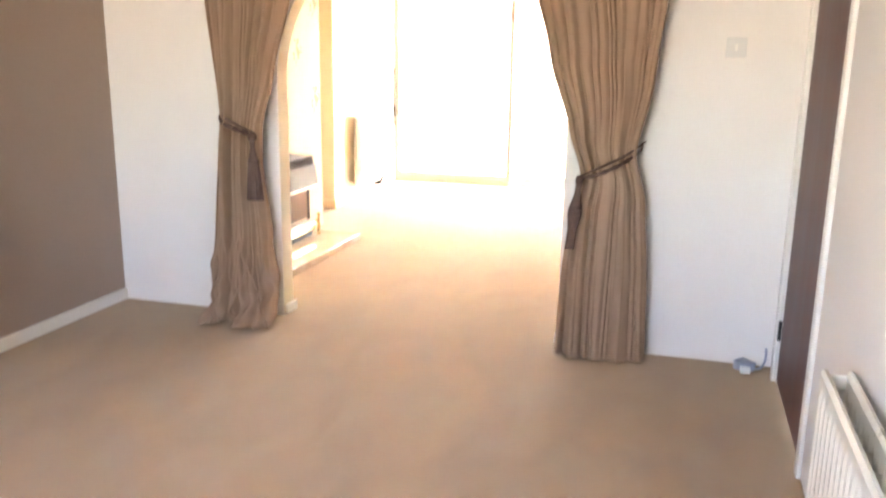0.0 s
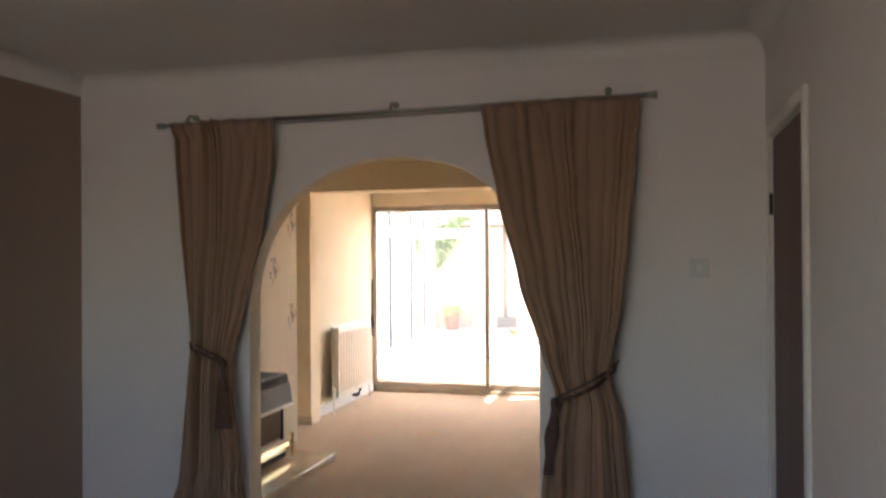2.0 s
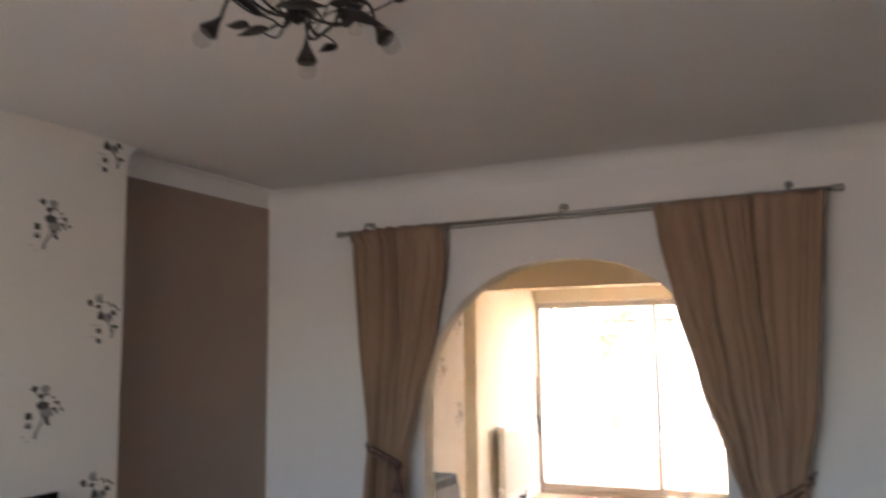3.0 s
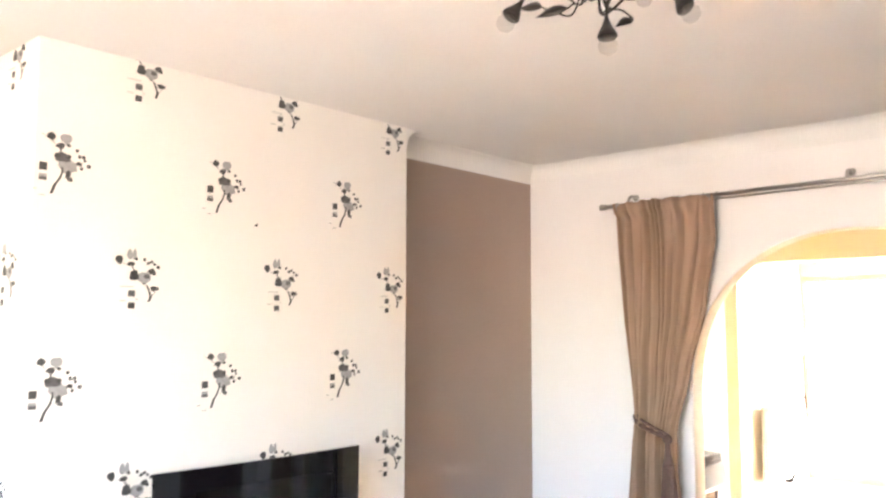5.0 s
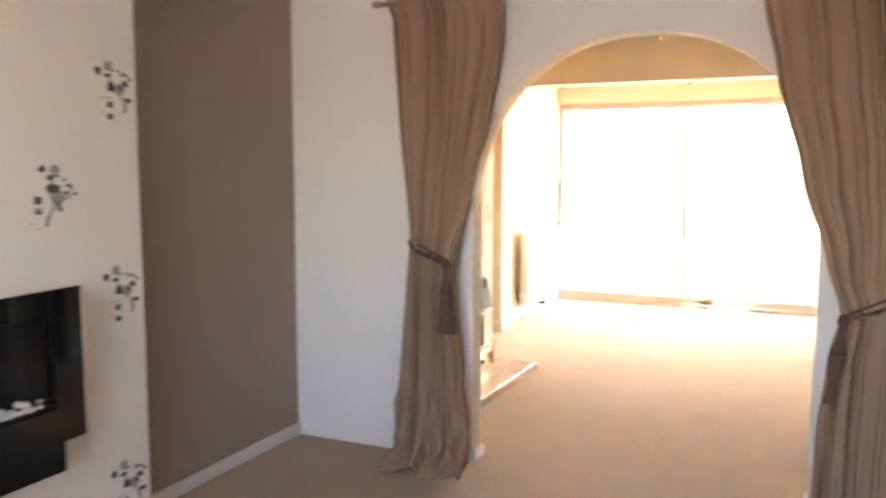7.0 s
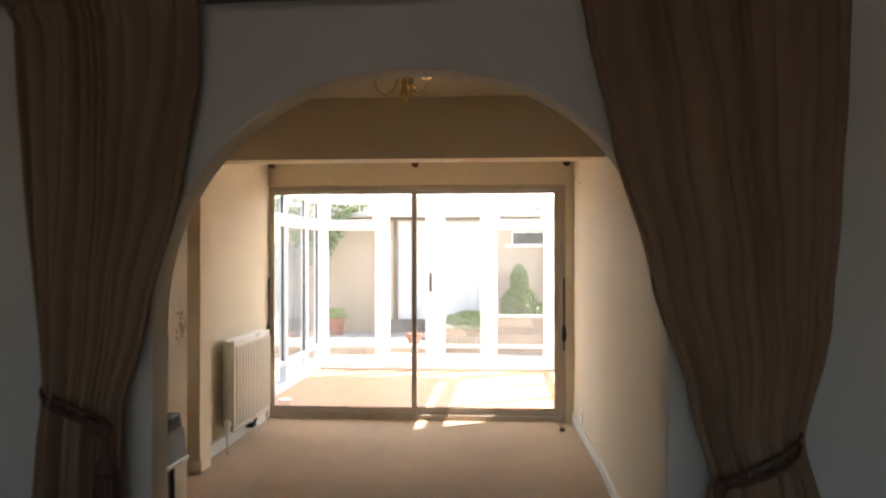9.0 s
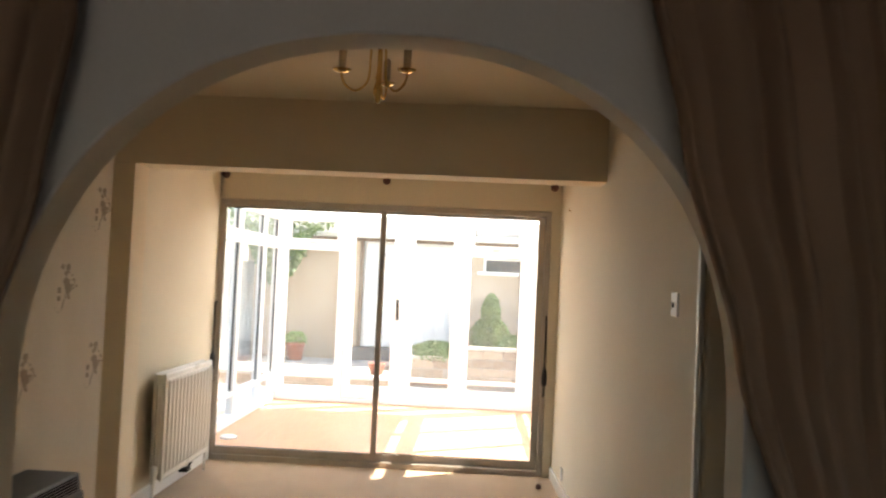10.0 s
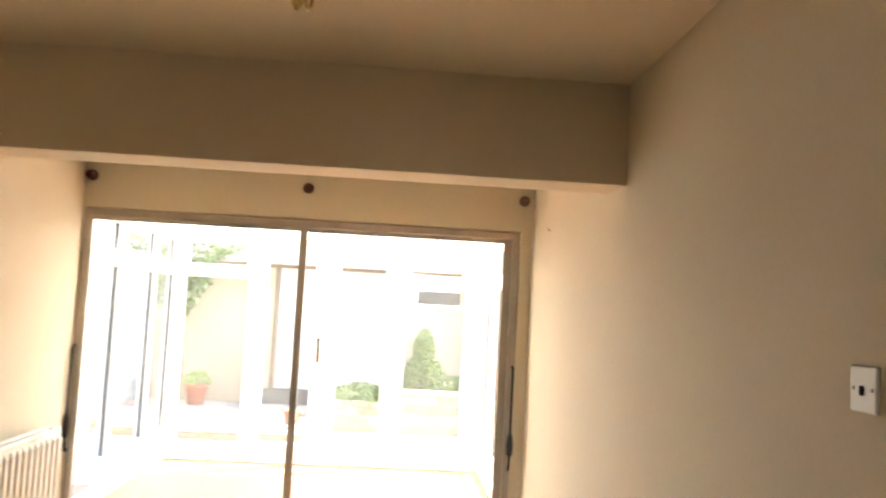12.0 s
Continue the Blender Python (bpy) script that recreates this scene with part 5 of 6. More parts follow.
def cable_lump():
    """A coil of pale cable and a plug lying in the corner."""
    s = thing("cable_coil", (0.585, -0.09, 0), "small coil of pale cable lying in the corner", "cable")
    pts = []
    for k in range(70):
        a = k * 0.42
        r = 0.034 + 0.006 * math.sin(k * 1.7)
        pts.append((0.575 + math.cos(a) * r * 1.15, -0.095 + math.sin(a) * r * 0.8, 0.008 + 0.0006 * k + 0.004 * math.sin(k * 0.9)))
    part("cable", tube(pts, 0.0055, 6), M["blue_plastic"], s, "", True)
    part("lead", tube(smooth_line([pts[-1], (0.63, -0.10, 0.02), (0.66, -0.06, 0.03), (0.672, -0.02, 0.05), (0.672, -0.004, 0.09)], 5), 0.0055, 6), M["blue_plastic"], s, "", True)
    part("plug", box((0.555, -0.15, 0.006), (0.60, -0.11, 0.036), 0.006), M["plastic"], s, "white plastic plug")


cable_lump()


def floor_cap():
    s = thing("plastic_lid", (-2.95, 5.70, -0.004), "round white plastic lid lying on the conservatory floor", "lid")
    part("lid", lathe((-2.95, 5.70, -0.004), [(0.07, 0), (0.075, 0.006), (0.072, 0.02), (0.06, 0.026), (0.02, 0.028), (0.002, 0.028)], 24), M["plastic"], s, "", True)


floor_cap()


# ---- rear room fireplace ----
def hearth_and_fire():
    h = thing("hearth", (-2.36, 1.27, 0), "low polished beige marble hearth slab", "hearth")
    part("slab", box((XB + 0.002, 0.66, 0.0), (-2.095, 1.885, 0.052), 0.006), M["hearth"], h)
    y0, y1, xf, zb = 0.86, 1.715, -2.37, 0.052
    f = thing("gas_fire", (-2.5, 1.29, zb), "silver and white gas fire with brass fender on the hearth", "gas fire")
    part("case", box((XB + 0.002, y0, zb + 0.02), (-2.43, y1, 0.572), 0.006), M["cream_dark"], f, "cream enamelled case")
    part("hood", prism([(XB + 0.002, 0.585), (-2.388, 0.585), (xf - 0.003, 0.455), (xf, 0.445), (XB + 0.03, 0.445)], y0 - 0.004, y1 + 0.004, "y"), M["hood_grey"], f, "silver-grey sloping hood")
    top = part("top_panel", prism([(XB + 0.002, 0.660), (-2.408, 0.660), (-2.402, 0.654), (-2.390, 0.583), (XB + 0.002, 0.583)], y0 + 0.01, y1 - 0.01, "y"), M["hood_grey"], f)
    part("grille_recess", prism([(-2.408, 0.648), (-2.3995, 0.648), (-2.3905, 0.594), (-2.398, 0.594)], y0 + 0.04, y1 - 0.035, "y"), M["grille_black"], top, "dark grille opening")
    for k in range(5):
        t = (k + 0.5) / 5
        x, z = -2.4015 + 0.009 * t, 0.648 - 0.054 * t
        part("louvre", box((x - 0.002, y0 + 0.045, z - 0.0012), (x + 0.005, y1 - 0.04, z + 0.0012)), M["hood_grey"], top, "thin grey louvre")
    part("shelf_trim", box((-2.44, y0 - 0.008, 0.425), (xf + 0.008, y1 + 0.008, 0.446), 0.005), M["gloss_white"], f)
    part("fire_opening", box((-2.43, y0 + 0.09, 0.20), (-2.422, y1 - 0.085, 0.415)), M["black"], f, "black fire opening")
    for a, b in ((y0 + 0.06, y0 + 0.09), (y1 - 0.085, y1 - 0.06)):
        part("fire_frame", box((-2.43, a, 0.18), (-2.408, b, 0.425), 0.004), M["black"], f)
    part("fire_glass", box((-2.42, y0 + 0.1, 0.215), (-2.416, y1 - 0.095, 0.405)), M["smoked_glass"], f, "smoky brown fire glass")
    part("lower_trim", box((-2.43, y0, 0.165), (-2.395, y1, 0.185), 0.004), M["gloss_white"], f)
    part("lower_panel", box((-2.43, y0 + 0.02, zb), (-2.415, y1 - 0.02, 0.165)), M["black"], f)
    part("fender", box((-2.415, y0, 0.10), (-2.385, y1 - 0.01, 0.155), 0.010), M["brass"], f, "brass fender rail")
    part("fender_bar", tube([(-2.378, y0, 0.168), (-2.378, y1, 0.168)], 0.008, 10), M["brass"], f, "", True)
    for y in (y0 + 0.01, y1 + 0.015):
        part("fender_post", lathe((-2.378, y, zb), [(0.014, 0), (0.014, 0.012), (0.008, 0.02), (0.013, 0.05), (0.014, 0.09), (0.008, 0.11), (0.012, 0.125), (0.007, 0.14), (0.013, 0.15), (0.01, 0.165), (0.002, 0.172)], 14), M["brass"], f, "turned brass post", True)
    for y in (y0 + 0.05, y1 - 0.05):
        part("foot", box((-2.6, y - 0.03, zb), (-2.44, y + 0.03, zb + 0.02)), M["black"], f)


hearth_and_fire()


def chandelier():
    c = Vector((-1.245, 1.575, H))
    l = thing("chandelier", c, "polished brass ceiling light with candle arms", "chandelier")
    part("ceiling_rose", lathe(c, [(0.055, 0), (0.058, -0.006), (0.050, -0.016), (0.024, -0.026), (0.012, -0.03)], 28), M["brass"], l, "", True)
    part("stem", lathe(c, [(0.007, -0.02), (0.007, -0.175), (0.013, -0.20), (0.010, -0.215), (0.018, -0.24), (0.02, -0.26), (0.010, -0.277), (0.012, -0.287), (0.004, -0.303)], 16), M["brass"], l, "", True)
    for i, deg in enumerate((204, 84, 324)):
        a = radians(deg)
        d = Vector((math.cos(a), math.sin(a), 0))
        arm = part("arm", tube(smooth_line([c + d * 0.03 + Vector((0, 0, -0.02)), c + d * 0.035 + Vector((0, 0, -0.12)), c + d * 0.04 + Vector((0, 0, -0.21)), c + d * 0.07 + Vector((0, 0, -0.252)), c + d * 0.10 + Vector((0, 0, -0.262)), c + d * 0.133 + Vector((0, 0, -0.243)), c + d * 0.148 + Vector((0, 0, -0.21)), c + d * 0.146 + Vector((0, 0, -0.195))], 5), 0.005, 9), M["brass"], l, "", True)
        e = c + d * 0.146 + Vector((0, 0, -0.195))
        part("drip_pan", lathe(e, [(0.006, -0.006), (0.02, -0.003), (0.036, 0.006), (0.037, 0.009), (0.018, 0.004), (0.012, 0.004)], 22), M["brass"], arm, "", True)
        part("candle_tube", lathe(e, [(0.0145, 0.002), (0.015, 0.096), (0.012, 0.102), (0.011, 0.106)], 14), M["candle"], arm, "ivory candle tube", True)


chandelier()


# ---- kitchen seen through the doorway ----
def kitchen():
    for k in range(3):
        x = 0.42 + 0.6 * k
        u = thing("base_cabinet", (x + 0.3, 3.5, 0), "dark wood kitchen base cabinet under a grey worktop", "cabinet", "kitchen base cabinets")
        part("carcass", box((x + 0.002, 3.22, 0.1), (x + 0.598, 3.79, 0.88)), M["cabinet"], u)
        d = part("door", box((x + 0.006, 3.2, 0.12), (x + 0.594, 3.22, 0.70), 0.004), M["cabinet"], u)
        part("handle", tube([(x + 0.2, 3.195, 0.66), (x + 0.2, 3.17, 0.66), (x + 0.4, 3.17, 0.66), (x + 0.4, 3.195, 0.66)], 0.006, 8), M["steel"], d, "steel bar handle", True)
        part("drawer_front", box((x + 0.006, 3.2, 0.715), (x + 0.594, 3.22, 0.865), 0.004), M["grey_silver"], u, "grey drawer front")
        part("plinth", box((x, 3.26, 0.002), (x + 0.6, 3.28, 0.1)), M["cabinet"], u)
    w = thing("worktop", (1.3, 3.5, 0.88), "grey laminate kitchen worktop", "worktop")
    part("slab", box((0.40, 3.17, 0.882), (2.25, 3.79, 0.92), 0.008), M["worktop"], w)
    c = thing("wall_cabinet", (1.2, 3.6, 1.46), "dark wood wall cabinet by the window", "cabinet")
    part("carcass", box((0.12, 3.42, 1.46), (0.74, 3.798, 2.2), 0.004), M["cabinet"], c)
    part("door", box((0.125, 3.40, 1.465), (0.735, 3.418, 2.195), 0.004), M["cabinet"], c)
    b = thing("roller_blind", (1.37, 3.78, 1.5), "dark half-lowered roller blind at the kitchen window", "blind")
    part("cloth", box((0.76, 3.785, 1.43), (1.99, 3.79, 2.02)), M["cabinet"], b)
    part("bottom_bar", box((0.76, 3.78, 1.415), (1.99, 3.796, 1.43), 0.003), M["cabinet"], b)
    wd = thing("window_6", (1.37, 3.86, 1.06), "white framed kitchen window", "window", kind="structure")
    for p, q in (((0.75, 1.06), (2.0, 1.11)), ((0.75, 1.95), (2.0, 2.0)), ((0.75, 1.11), (0.8, 1.95)), ((1.95, 1.11), (2.0, 1.95)), ((1.64, 1.11), (1.69, 1.95))):
        part("window_frame", box((p[0], 3.83, p[1]), (q[0], 3.89, q[1]), 0.004), M["upvc"], wd)
    pane("glass_pane", (0.8, 3.857, 1.11), (1.95, 3.863, 1.95), wd)
    part("window_sill", box((0.72, 3.72, 1.03), (2.03, 3.86, 1.06), 0.006), M["gloss_white"], wd)
    bo = thing("glass_bowl", (1.28, 3.5, 0.92), "round clear glass bowl on the worktop", "bowl")
    part("bowl", lathe((1.28, 3.5, 0.92), [(0.05, 0.0), (0.085, 0.03), (0.105, 0.08), (0.10, 0.13), (0.08, 0.17), (0.076, 0.17), (0.096, 0.13), (0.1, 0.08), (0.08, 0.034), (0.045, 0.006)], 24), M["bowl_glass"], bo, "", True)
    ke = thing("kettle", (1.44, 3.62, 0.92), "dark plastic kettle standing on the worktop", "kettle")
    kb = part("body", lathe((1.44, 3.62, 0.92), [(0.085, 0), (0.088, 0.02), (0.075, 0.13), (0.06, 0.19), (0.03, 0.205)], 20), M["grey_silver"], ke, "", True)
    part("lid", lathe((1.44, 3.62, 1.12), [(0.045, 0), (0.048, 0.012), (0.02, 0.024), (0.012, 0.04), (0.002, 0.042)], 16), M["black"], kb, "black lid", True)
    part("handle", tube(smooth_line([(1.37, 3.62, 1.11), (1.32, 3.62, 1.10), (1.31, 3.62, 1.0), (1.36, 3.62, 0.96)], 5), 0.011, 8), M["black"], kb, "black handle", True)
    ju = thing("white_jug", (1.60, 3.66, 0.92), "rounded white jug on the worktop by the window", "jug")
    part("body", lathe((1.60, 3.66, 0.92), [(0.04, 0), (0.052, 0.03), (0.05, 0.1), (0.034, 0.16), (0.036, 0.19), (0.03, 0.19)], 18), M["plastic"], ju, "", True)
    cu = thing("kitchen_curtain", (1.62, 3.8, 1.07), "narrow pale teal curtain hanging at the kitchen window", "curtain")
    bm, rows = bmesh.new(), []
    for z in (1.07, 1.25, 1.44):
        rows.append([bm.verts.new((1.555 + 0.10 * k / 24, 3.808 + 0.008 * math.sin(k * 1.3), z)) for k in range(25)])
    for p, q in zip(rows, rows[1:]):
        for k in range(24):
            bm.faces.new((p[k], p[k + 1], q[k + 1], q[k]))
    cl = part("cloth", bm, M["teal_cloth"], cu, "", True)
    cl.modifiers.new("thickness", "SOLIDIFY").thickness = 0.003
    fz = thing("chest_freezer", (0.75, 2.2, 0), "low white chest freezer in the kitchen", "freezer")
    part("body", box((0.45, 1.95, 0.01), (1.25, 2.5, 0.66), 0.02), M["plastic"], fz)
    part("lid", box((0.44, 1.93, 0.67), (1.26, 2.51, 0.74), 0.02), M["plastic"], fz)


kitchen()

# ---- garden ----
structure("ground", box((-150, YC + 0.045, -0.4), (150, 300, -0.13)), M["ground"], "pale gravelly ground beyond the house", "ground")
structure("ground_front", box((-150, -150, -0.4), (150, Y_FRONT - 0.15, -0.13)), M["ground"], "pale gravelly ground before the house", "ground")
structure("ground_west", box((-150, Y_FRONT - 0.15, -0.4), (-3.33, YC + 0.045, -0.13)), M["ground"], "pale gravelly ground beside the house", "ground")
structure("ground_east", box((2.75, Y_FRONT - 0.15, -0.4), (150, YC + 0.045, -0.13)), M["ground"], "pale gravelly ground beside the house", "ground")
structure("ground_side", box((0.25, 3.93, -0.4), (2.75, YC + 0.045, -0.13)), M["ground"], "pale gravelly ground beside the house", "ground")


def outbuilding():
    b = thing("outbuilding", (-1.5, 12.6, -0.13), "beige rendered outbuilding with a white garage door and small window", "building")
    y, zt = 12.0, 2.12
    bm = bmesh.new()
    for a, c in (((-4.6, -0.2), (-2.73, zt)), ((-2.73, 2.08), (-0.95, zt)), ((-0.95, -0.2), (-0.68, zt)), ((-0.68, -0.2), (-0.02, 1.62)), ((-0.68, 1.84), (-0.02, zt)), ((-0.02, -0.2), (2.4, zt))):
        box((a[0], y, a[1]), (c[0], y + 0.2, c[1]), bm=bm)
    box((-4.6, y + 0.2, -0.2), (-4.4, y + 4, zt), bm=bm)
    box((2.2, y + 0.2, -0.2), (2.4, y + 4, zt), bm=bm)
    box((-4.4, y + 3.8, -0.2), (2.2, y + 4, zt), bm=bm)
    part("wall", bm, M["render_wall"], b)
    # shallow corrugated roof, its wavy edge over the eaves
    bm, rows, n = bmesh.new(), [], 400
    for yy, zz in ((y - 0.22, zt + 0.055), (y + 4.2, zt + 0.45)):
        rows.append([(bm.verts.new((-4.8 + 7.4 * k / n, yy, zz + 0.013 * math.sin(k * math.pi / 2))), bm.verts.new((-4.8 + 7.4 * k / n, yy, zz + 0.008 + 0.013 * math.sin(k * math.pi / 2)))) for k in range(n + 1)])
    for k in range(n):
        p, q = rows[0], rows[1]
        bm.faces.new((p[k][0], p[k + 1][0], q[k + 1][0], q[k][0])), bm.faces.new((p[k][1], q[k][1], q[k + 1][1], p[k + 1][1]))
        bm.faces.new((p[k][0], p[k][1], p[k + 1][1], p[k + 1][0]))
    part("roof", bm, M["roof_sheet"], b, "grey corrugated roof sheets", True)
    part("fascia", box((-4.7, y - 0.1, zt - 0.09), (2.5, y, zt + 0.02), 0.004), M["brown_wood"], b, "brown timber fascia board")
    d = part("garage_door", box((-2.66, y + 0.05, 0.30), (-0.99, y + 0.1, 2.05), 0.01), M["garage"], b, "white metal garage door")
    for k in range(8):
        part("door_rib", box((-2.62 + 0.2 * k, y + 0.035, 0.36), (-2.47 + 0.2 * k, y + 0.05, 2.0), 0.006), M["garage"], d)
    for a, c in (((-2.73, 0.30), (-2.665, 2.12)), ((-0.99, 0.30), (-0.945, 2.12)), ((-2.665, 2.055), (-0.99, 2.12))):
        part("door_frame", box((a[0], y - 0.012, a[1]), (c[0], y + 0.09, c[1]), 0.004), M["brown_wood"], b, "brown timber door frame")
    part("door_plinth", box((-2.85, y - 0.03, -0.2), (-0.95, y + 0.16, 0.295)), M["dark_stone"], b, "dark grey concrete plinth")
    w = part("window", box((-0.68, y + 0.08, 1.62), (-0.02, y + 0.1, 1.84)), M["dark_glass"], b, "dark window with a white sill")
    part("sill", box((-0.78, y - 0.05, 1.56), (0.04, y + 0.1, 1.62), 0.006), M["gloss_white"], w)
    part("frame", box((-0.68, y + 0.04, 1.81), (-0.02, y + 0.08, 1.84), 0.004), M["upvc"], w)
    part("frame", box((-0.68, y + 0.04, 1.62), (-0.645, y + 0.08, 1.81), 0.004), M["upvc"], w)
    part("gutter", tube([(-4.8, y - 0.2, zt), (2.6, y - 0.2, zt)], 0.04, 10), M["upvc"], b, "", True)


outbuilding()


def fence():
    f = thing("garden_fence", (-4.5, 10.2, -0.13), "pale weathered board fence along the garden", "fence")
    bm = box((0, 0, 0), (0.022, 0.148, 1.75), 0.004)
    me = mesh_of("board", bm, M["fence"])
    for k in range(24):
        piece("board", me, Matrix.Translation((-4.5 + 0.012 * (k % 2), 8.35 + 0.15 * k, -0.13 + 0.01 * math.sin(k * 2.3))), f)
    for z in (0.3, 1.2):
        part("rail", box((-4.55, 8.35, z), (-4.5, 11.95, z + 0.08)), M["fence"], f)


fence()


def leafy(name, at, label, shape, count, mat, seed, size, trunk, z_min=0.0):
    """A bush: a short trunk with limbs, and many small leaf clumps filling a shape (height -> radius)."""
    rng = random.Random(seed)
    at = Vector(at)
    b = thing(name, at, label, "bush" if name != "tree" else "tree")
    h = shape[-1][0]
    tb = tube(smooth_line([at, at + Vector((0.01, 0, h * 0.4)), at + Vector((0, 0.01, h * 0.85))], 4), [trunk * (1 - 0.085 * i) for i in range(9)], 8)
    for k in range(7):
        z, a = h * (0.2 + 0.09 * k), k * 2.4
        r = next((r1 for z1, r1 in shape if z1 >= z), 0.1) * 0.7
        tube([at + Vector((0, 0, z)), at + Vector((math.cos(a) * r, math.sin(a) * r, z + r * 0.6))], [trunk * 0.35, trunk * 0.1], 6, tb)
    part("trunk", tb, M["bark"], b, "", True)
    verts, faces = [], []
    for k in range(count):
        z = z_min + (h - z_min) * rng.random() ** 0.8
        lo = [q for q in shape if q[0] <= z][-1]
        hi = next((q for q in shape if q[0] > z), shape[-1])
        t = 0 if hi[0] == lo[0] else (z - lo[0]) / (hi[0] - lo[0])
        rad = lo[1] + (hi[1] - lo[1]) * t
        a = rng.uniform(0, math.tau)
        rad *= (0.45 + 0.62 * rng.random() ** 0.5) * (1 + 0.28 * noise.noise(Vector((math.cos(a) * 2, math.sin(a) * 2, z * 4 + seed))))
        c = at + Vector((math.cos(a) * rad, math.sin(a) * rad, z))
        n = Vector((rng.uniform(-1, 1), rng.uniform(-1, 1), rng.uniform(-0.2, 1))).normalized()
        u = n.orthogonal().normalized()
        u.rotate(Matrix.Rotation(rng.uniform(0, math.tau), 3, n))
        v = n.cross(u)
        s = size * rng.uniform(0.6, 1.4)
        i = len(verts)
        verts += [c - u * s, c + v * s * 0.45 + n * s * 0.1, c + u * s, c - v * s * 0.45 + n * s * 0.1]
        faces.append((i, i + 1, i + 2, i + 3))
    me = bpy.data.meshes.new("crown")
    me.from_pydata(verts, [], faces)
    me.materials.append(M[mat])
    ob = new("crown", me)
    ob.parent = b
    ob.matrix_parent_inverse = b.matrix_basis.inverted()
    return b


def planter(x0, x1, zt, label):
    y0, y1 = 10.65, 11.9
    p = thing("raised_planter", ((x0 + x1) / 2, 11.0, -0.13), label, "planter", "raised beds")
    part("core", box((x0 + 0.02, y0 + 0.012, -0.2), (x1 - 0.02, y1, zt - 0.10)), M["mortar"], p)
    part("soil", box((x0 + 0.12, y0 + 0.12, zt - 0.12), (x1 - 0.12, y1 - 0.02, zt - 0.05)), M["soil"], p)
    part("coping", box((x0 - 0.01, y0 - 0.02, zt - 0.05), (x1 + 0.01, y0 + 0.14, zt), 0.01), M["slab"], p)
    me = mesh_of("brick", box((0.006, 0, 0.006), (0.294, 0.1, 0.124), 0.006, seg=1), M["brick"])
    rows = int((zt - 0.05 + 0.15) / 0.13)
    for r in range(rows):
        for k in range(int((x1 - x0) / 0.3) + 1):
            x = x0 + 0.3 * k - (0.15 if r % 2 else 0)
            if x >= x0 - 0.16 and x + 0.28 < x1:
                piece("brick", me, Matrix.Translation((x, y0 + 0.003 * ((k * 7 + r) % 3), zt - 0.05 - 0.13 * (r + 1))), p)


planter(-1.98, -0.985, 0.32, "low raised garden bed of buff blocks with soil")
planter(-0.96, 1.6, 0.49, "high raised garden bed of buff blocks with soil")


def terrace():
    t = tagged(part("terrace", box((-5.1, 9.93, -0.30), (-2.0, 11.99, 0.04)), M["mortar"]), "raised paved terrace beside the planters", "terrace", kind="structure")
    me = mesh_of("paving_slab", box((0.004, 0.004, -0.03), (0.604, 0.504, 0.012), 0.004, seg=1), M["slab"])
    for i in range(5):
        for j in range(4):
            piece("paving_slab", me, Matrix.Translation((-5.05 + 0.61 * i, 9.9 + 0.51 * j, 0.068 + 0.0015 * ((i * 5 + j * 3) % 4))), t)
    me = mesh_of("block", box((0.004, 0, 0.004), (0.296, 0.05, 0.084), 0.004, seg=1), M["brick"])
    for r in range(2):
        for i in range(10):
            piece("block", me, Matrix.Translation((-5.05 + 0.3 * i + 0.12 * r, 9.905, -0.14 + 0.089 * r)), t)


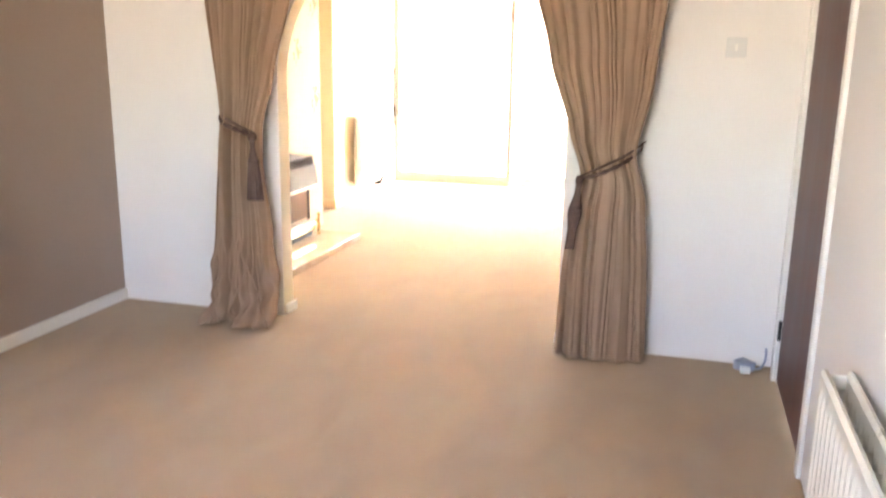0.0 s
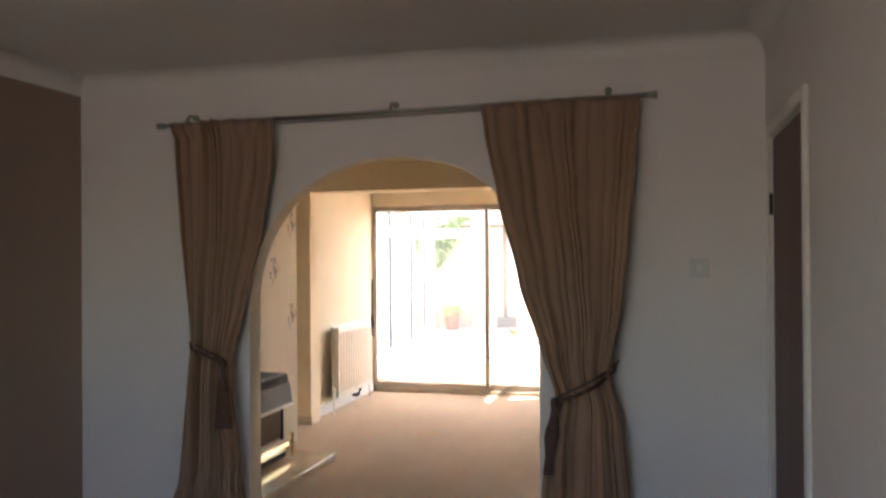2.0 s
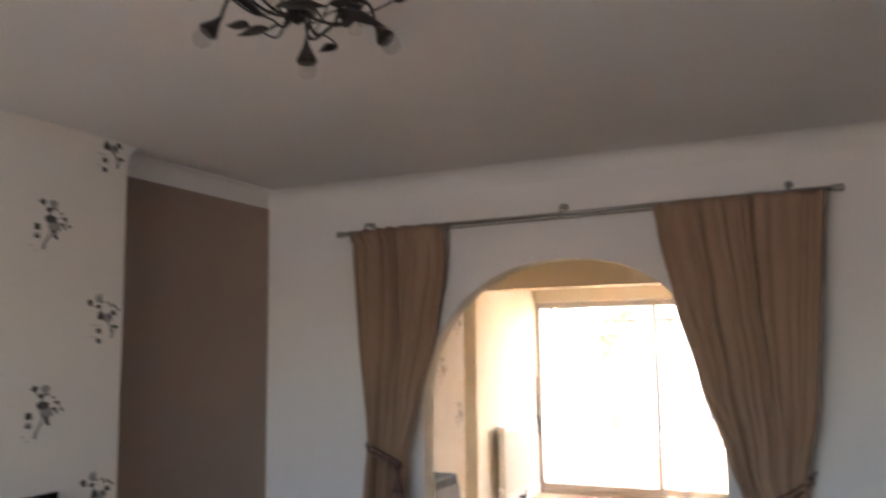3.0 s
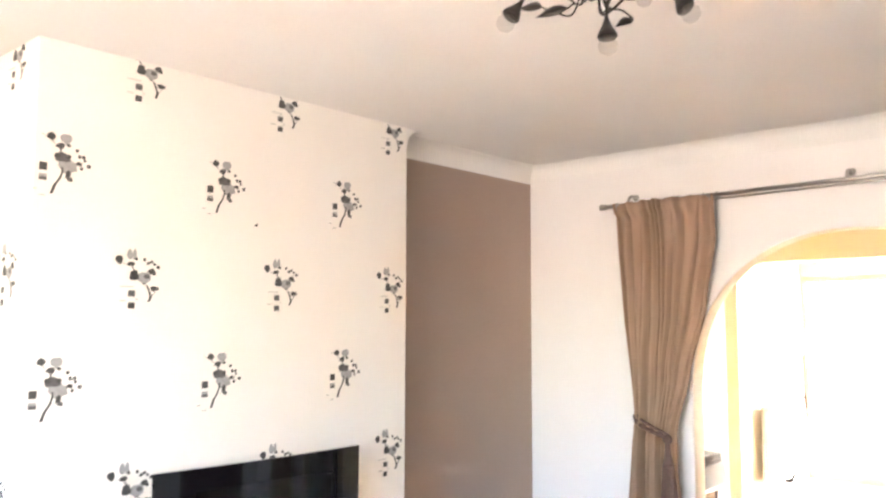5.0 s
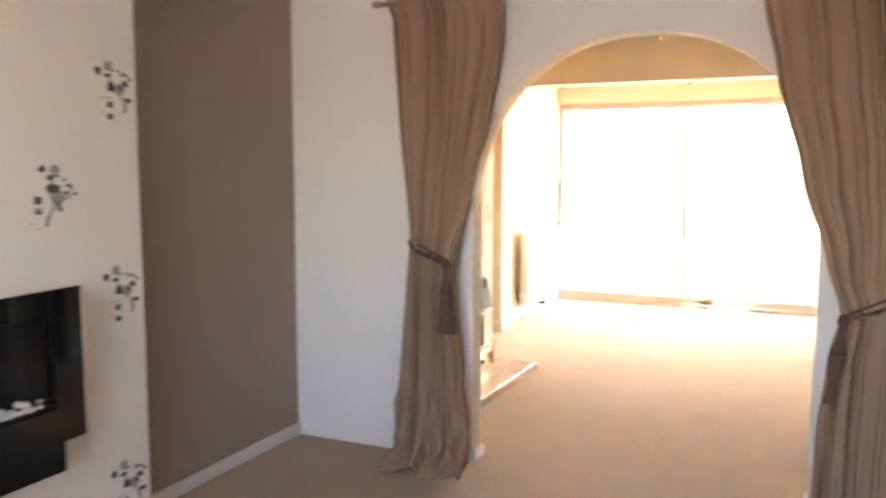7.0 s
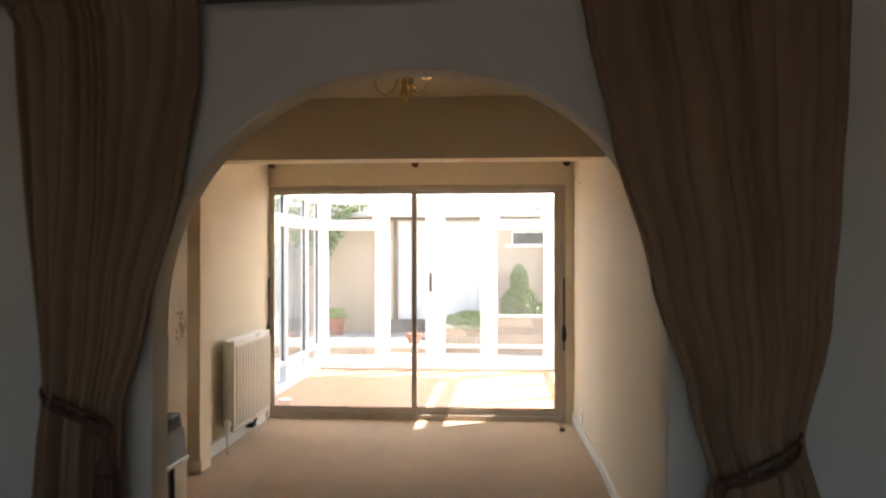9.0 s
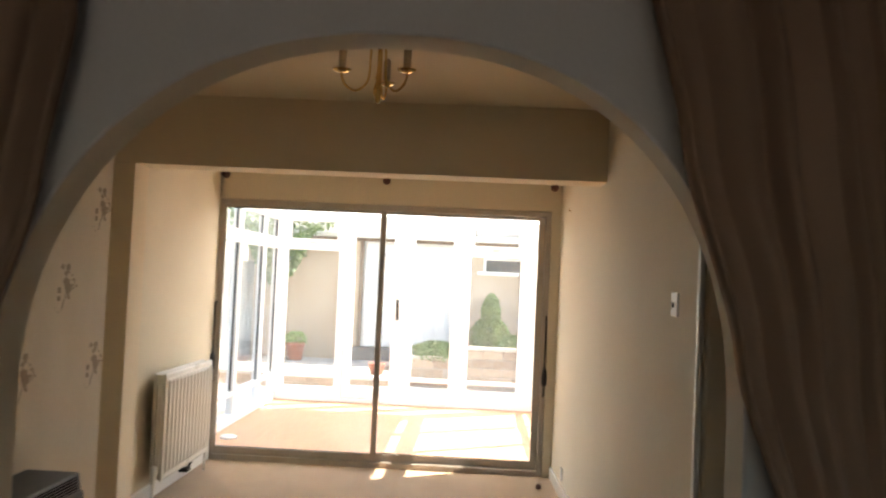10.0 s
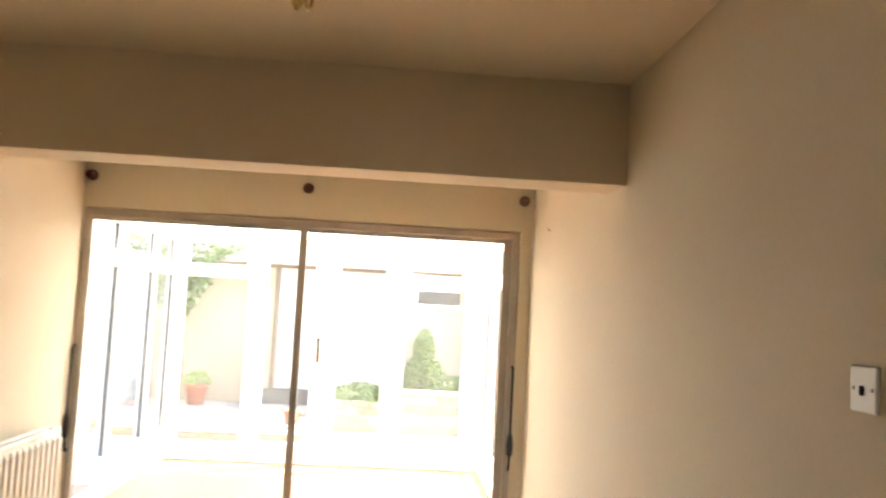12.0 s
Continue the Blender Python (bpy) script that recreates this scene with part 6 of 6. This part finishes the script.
terrace()
leafy("conifer_bush", (-0.55, 11.15, 0.42), "small dense green conifer in the raised bed", [(0, 0.26), (0.12, 0.31), (0.28, 0.27), (0.40, 0.2), (0.48, 0.13), (0.62, 0.145), (0.76, 0.10), (0.85, 0.03)], 8500, "leaf", 5, 0.022, 0.035)
leafy("low_shrub", (-1.36, 11.0, 0.25), "low leafy shrub in the raised bed", [(0, 0.36), (0.08, 0.42), (0.2, 0.3), (0.27, 0.1)], 3600, "leaf_light", 6, 0.024, 0.02)
leafy("low_shrub", (-0.1, 11.1, 0.42), "low leafy shrub beside the conifer", [(0, 0.36), (0.09, 0.42), (0.19, 0.24), (0.23, 0.1)], 3000, "leaf_light", 7, 0.024, 0.02)
leafy("tree", (-3.98, 11.5, -0.13), "slim green garden tree by the rendered wall", [(0.0, 0.01), (1.35, 0.06), (1.55, 0.22), (1.85, 0.36), (2.15, 0.5), (2.4, 0.85), (2.85, 0.95), (3.3, 0.5), (3.5, 0.2)], 6500, "leaf_light", 8, 0.045, 0.035, 1.4)


def pot(at, r, h, label, seed=None):
    p = thing("plant_pot", at, label, "plant pot", "garden pots")
    part("pot", lathe(at, [(r * 0.72, 0), (r * 0.95, h * 0.82), (r * 1.06, h * 0.84), (r * 1.06, h), (r * 0.92, h), (r * 0.88, h * 0.86)], 22), M["terracotta"], p, "", True)
    part("soil", lathe((at[0], at[1], at[2] + h * 0.84), [(r * 0.88, 0), (r * 0.5, 0.01), (0.01, 0.015)], 18), M["soil"], p)
    if seed is not None:
        leafy("pot_plant", (at[0], at[1], at[2] + h * 0.85), "small leafy plant growing in a terracotta pot", [(0, r * 0.8), (0.06, r * 1.2), (0.12, r * 1.1), (0.2, r * 0.5)], 320, "leaf_pale", seed, 0.03, 0.012)


pot((-3.63, 11.5, 0.082), 0.155, 0.28, "red terracotta pot on the raised terrace", 11)
pot((-2.16, 10.15, 0.082), 0.12, 0.16, "small empty terracotta pot on the raised terrace")


def paving():
    p = tagged(part("pavement", box((-5.1, YC + 0.05, -0.30), (1.8, 10.64, -0.14)), M["mortar"]), "grey mortar bed under garden paving", "paving", kind="structure")
    me = mesh_of("paving_slab", box((0.004, 0.004, -0.03), (0.596, 0.596, 0.012), 0.004, seg=1), M["slab"])
    for i in range(11):
        for j in range(4):
            if j < 3 or i > 4:
                piece("paving_slab", me, Matrix.Translation((-5.0 + 0.6 * i, YC + 0.1 + 0.6 * j, -0.138 + 0.0015 * ((i * 5 + j * 3) % 4))), p)


paving()
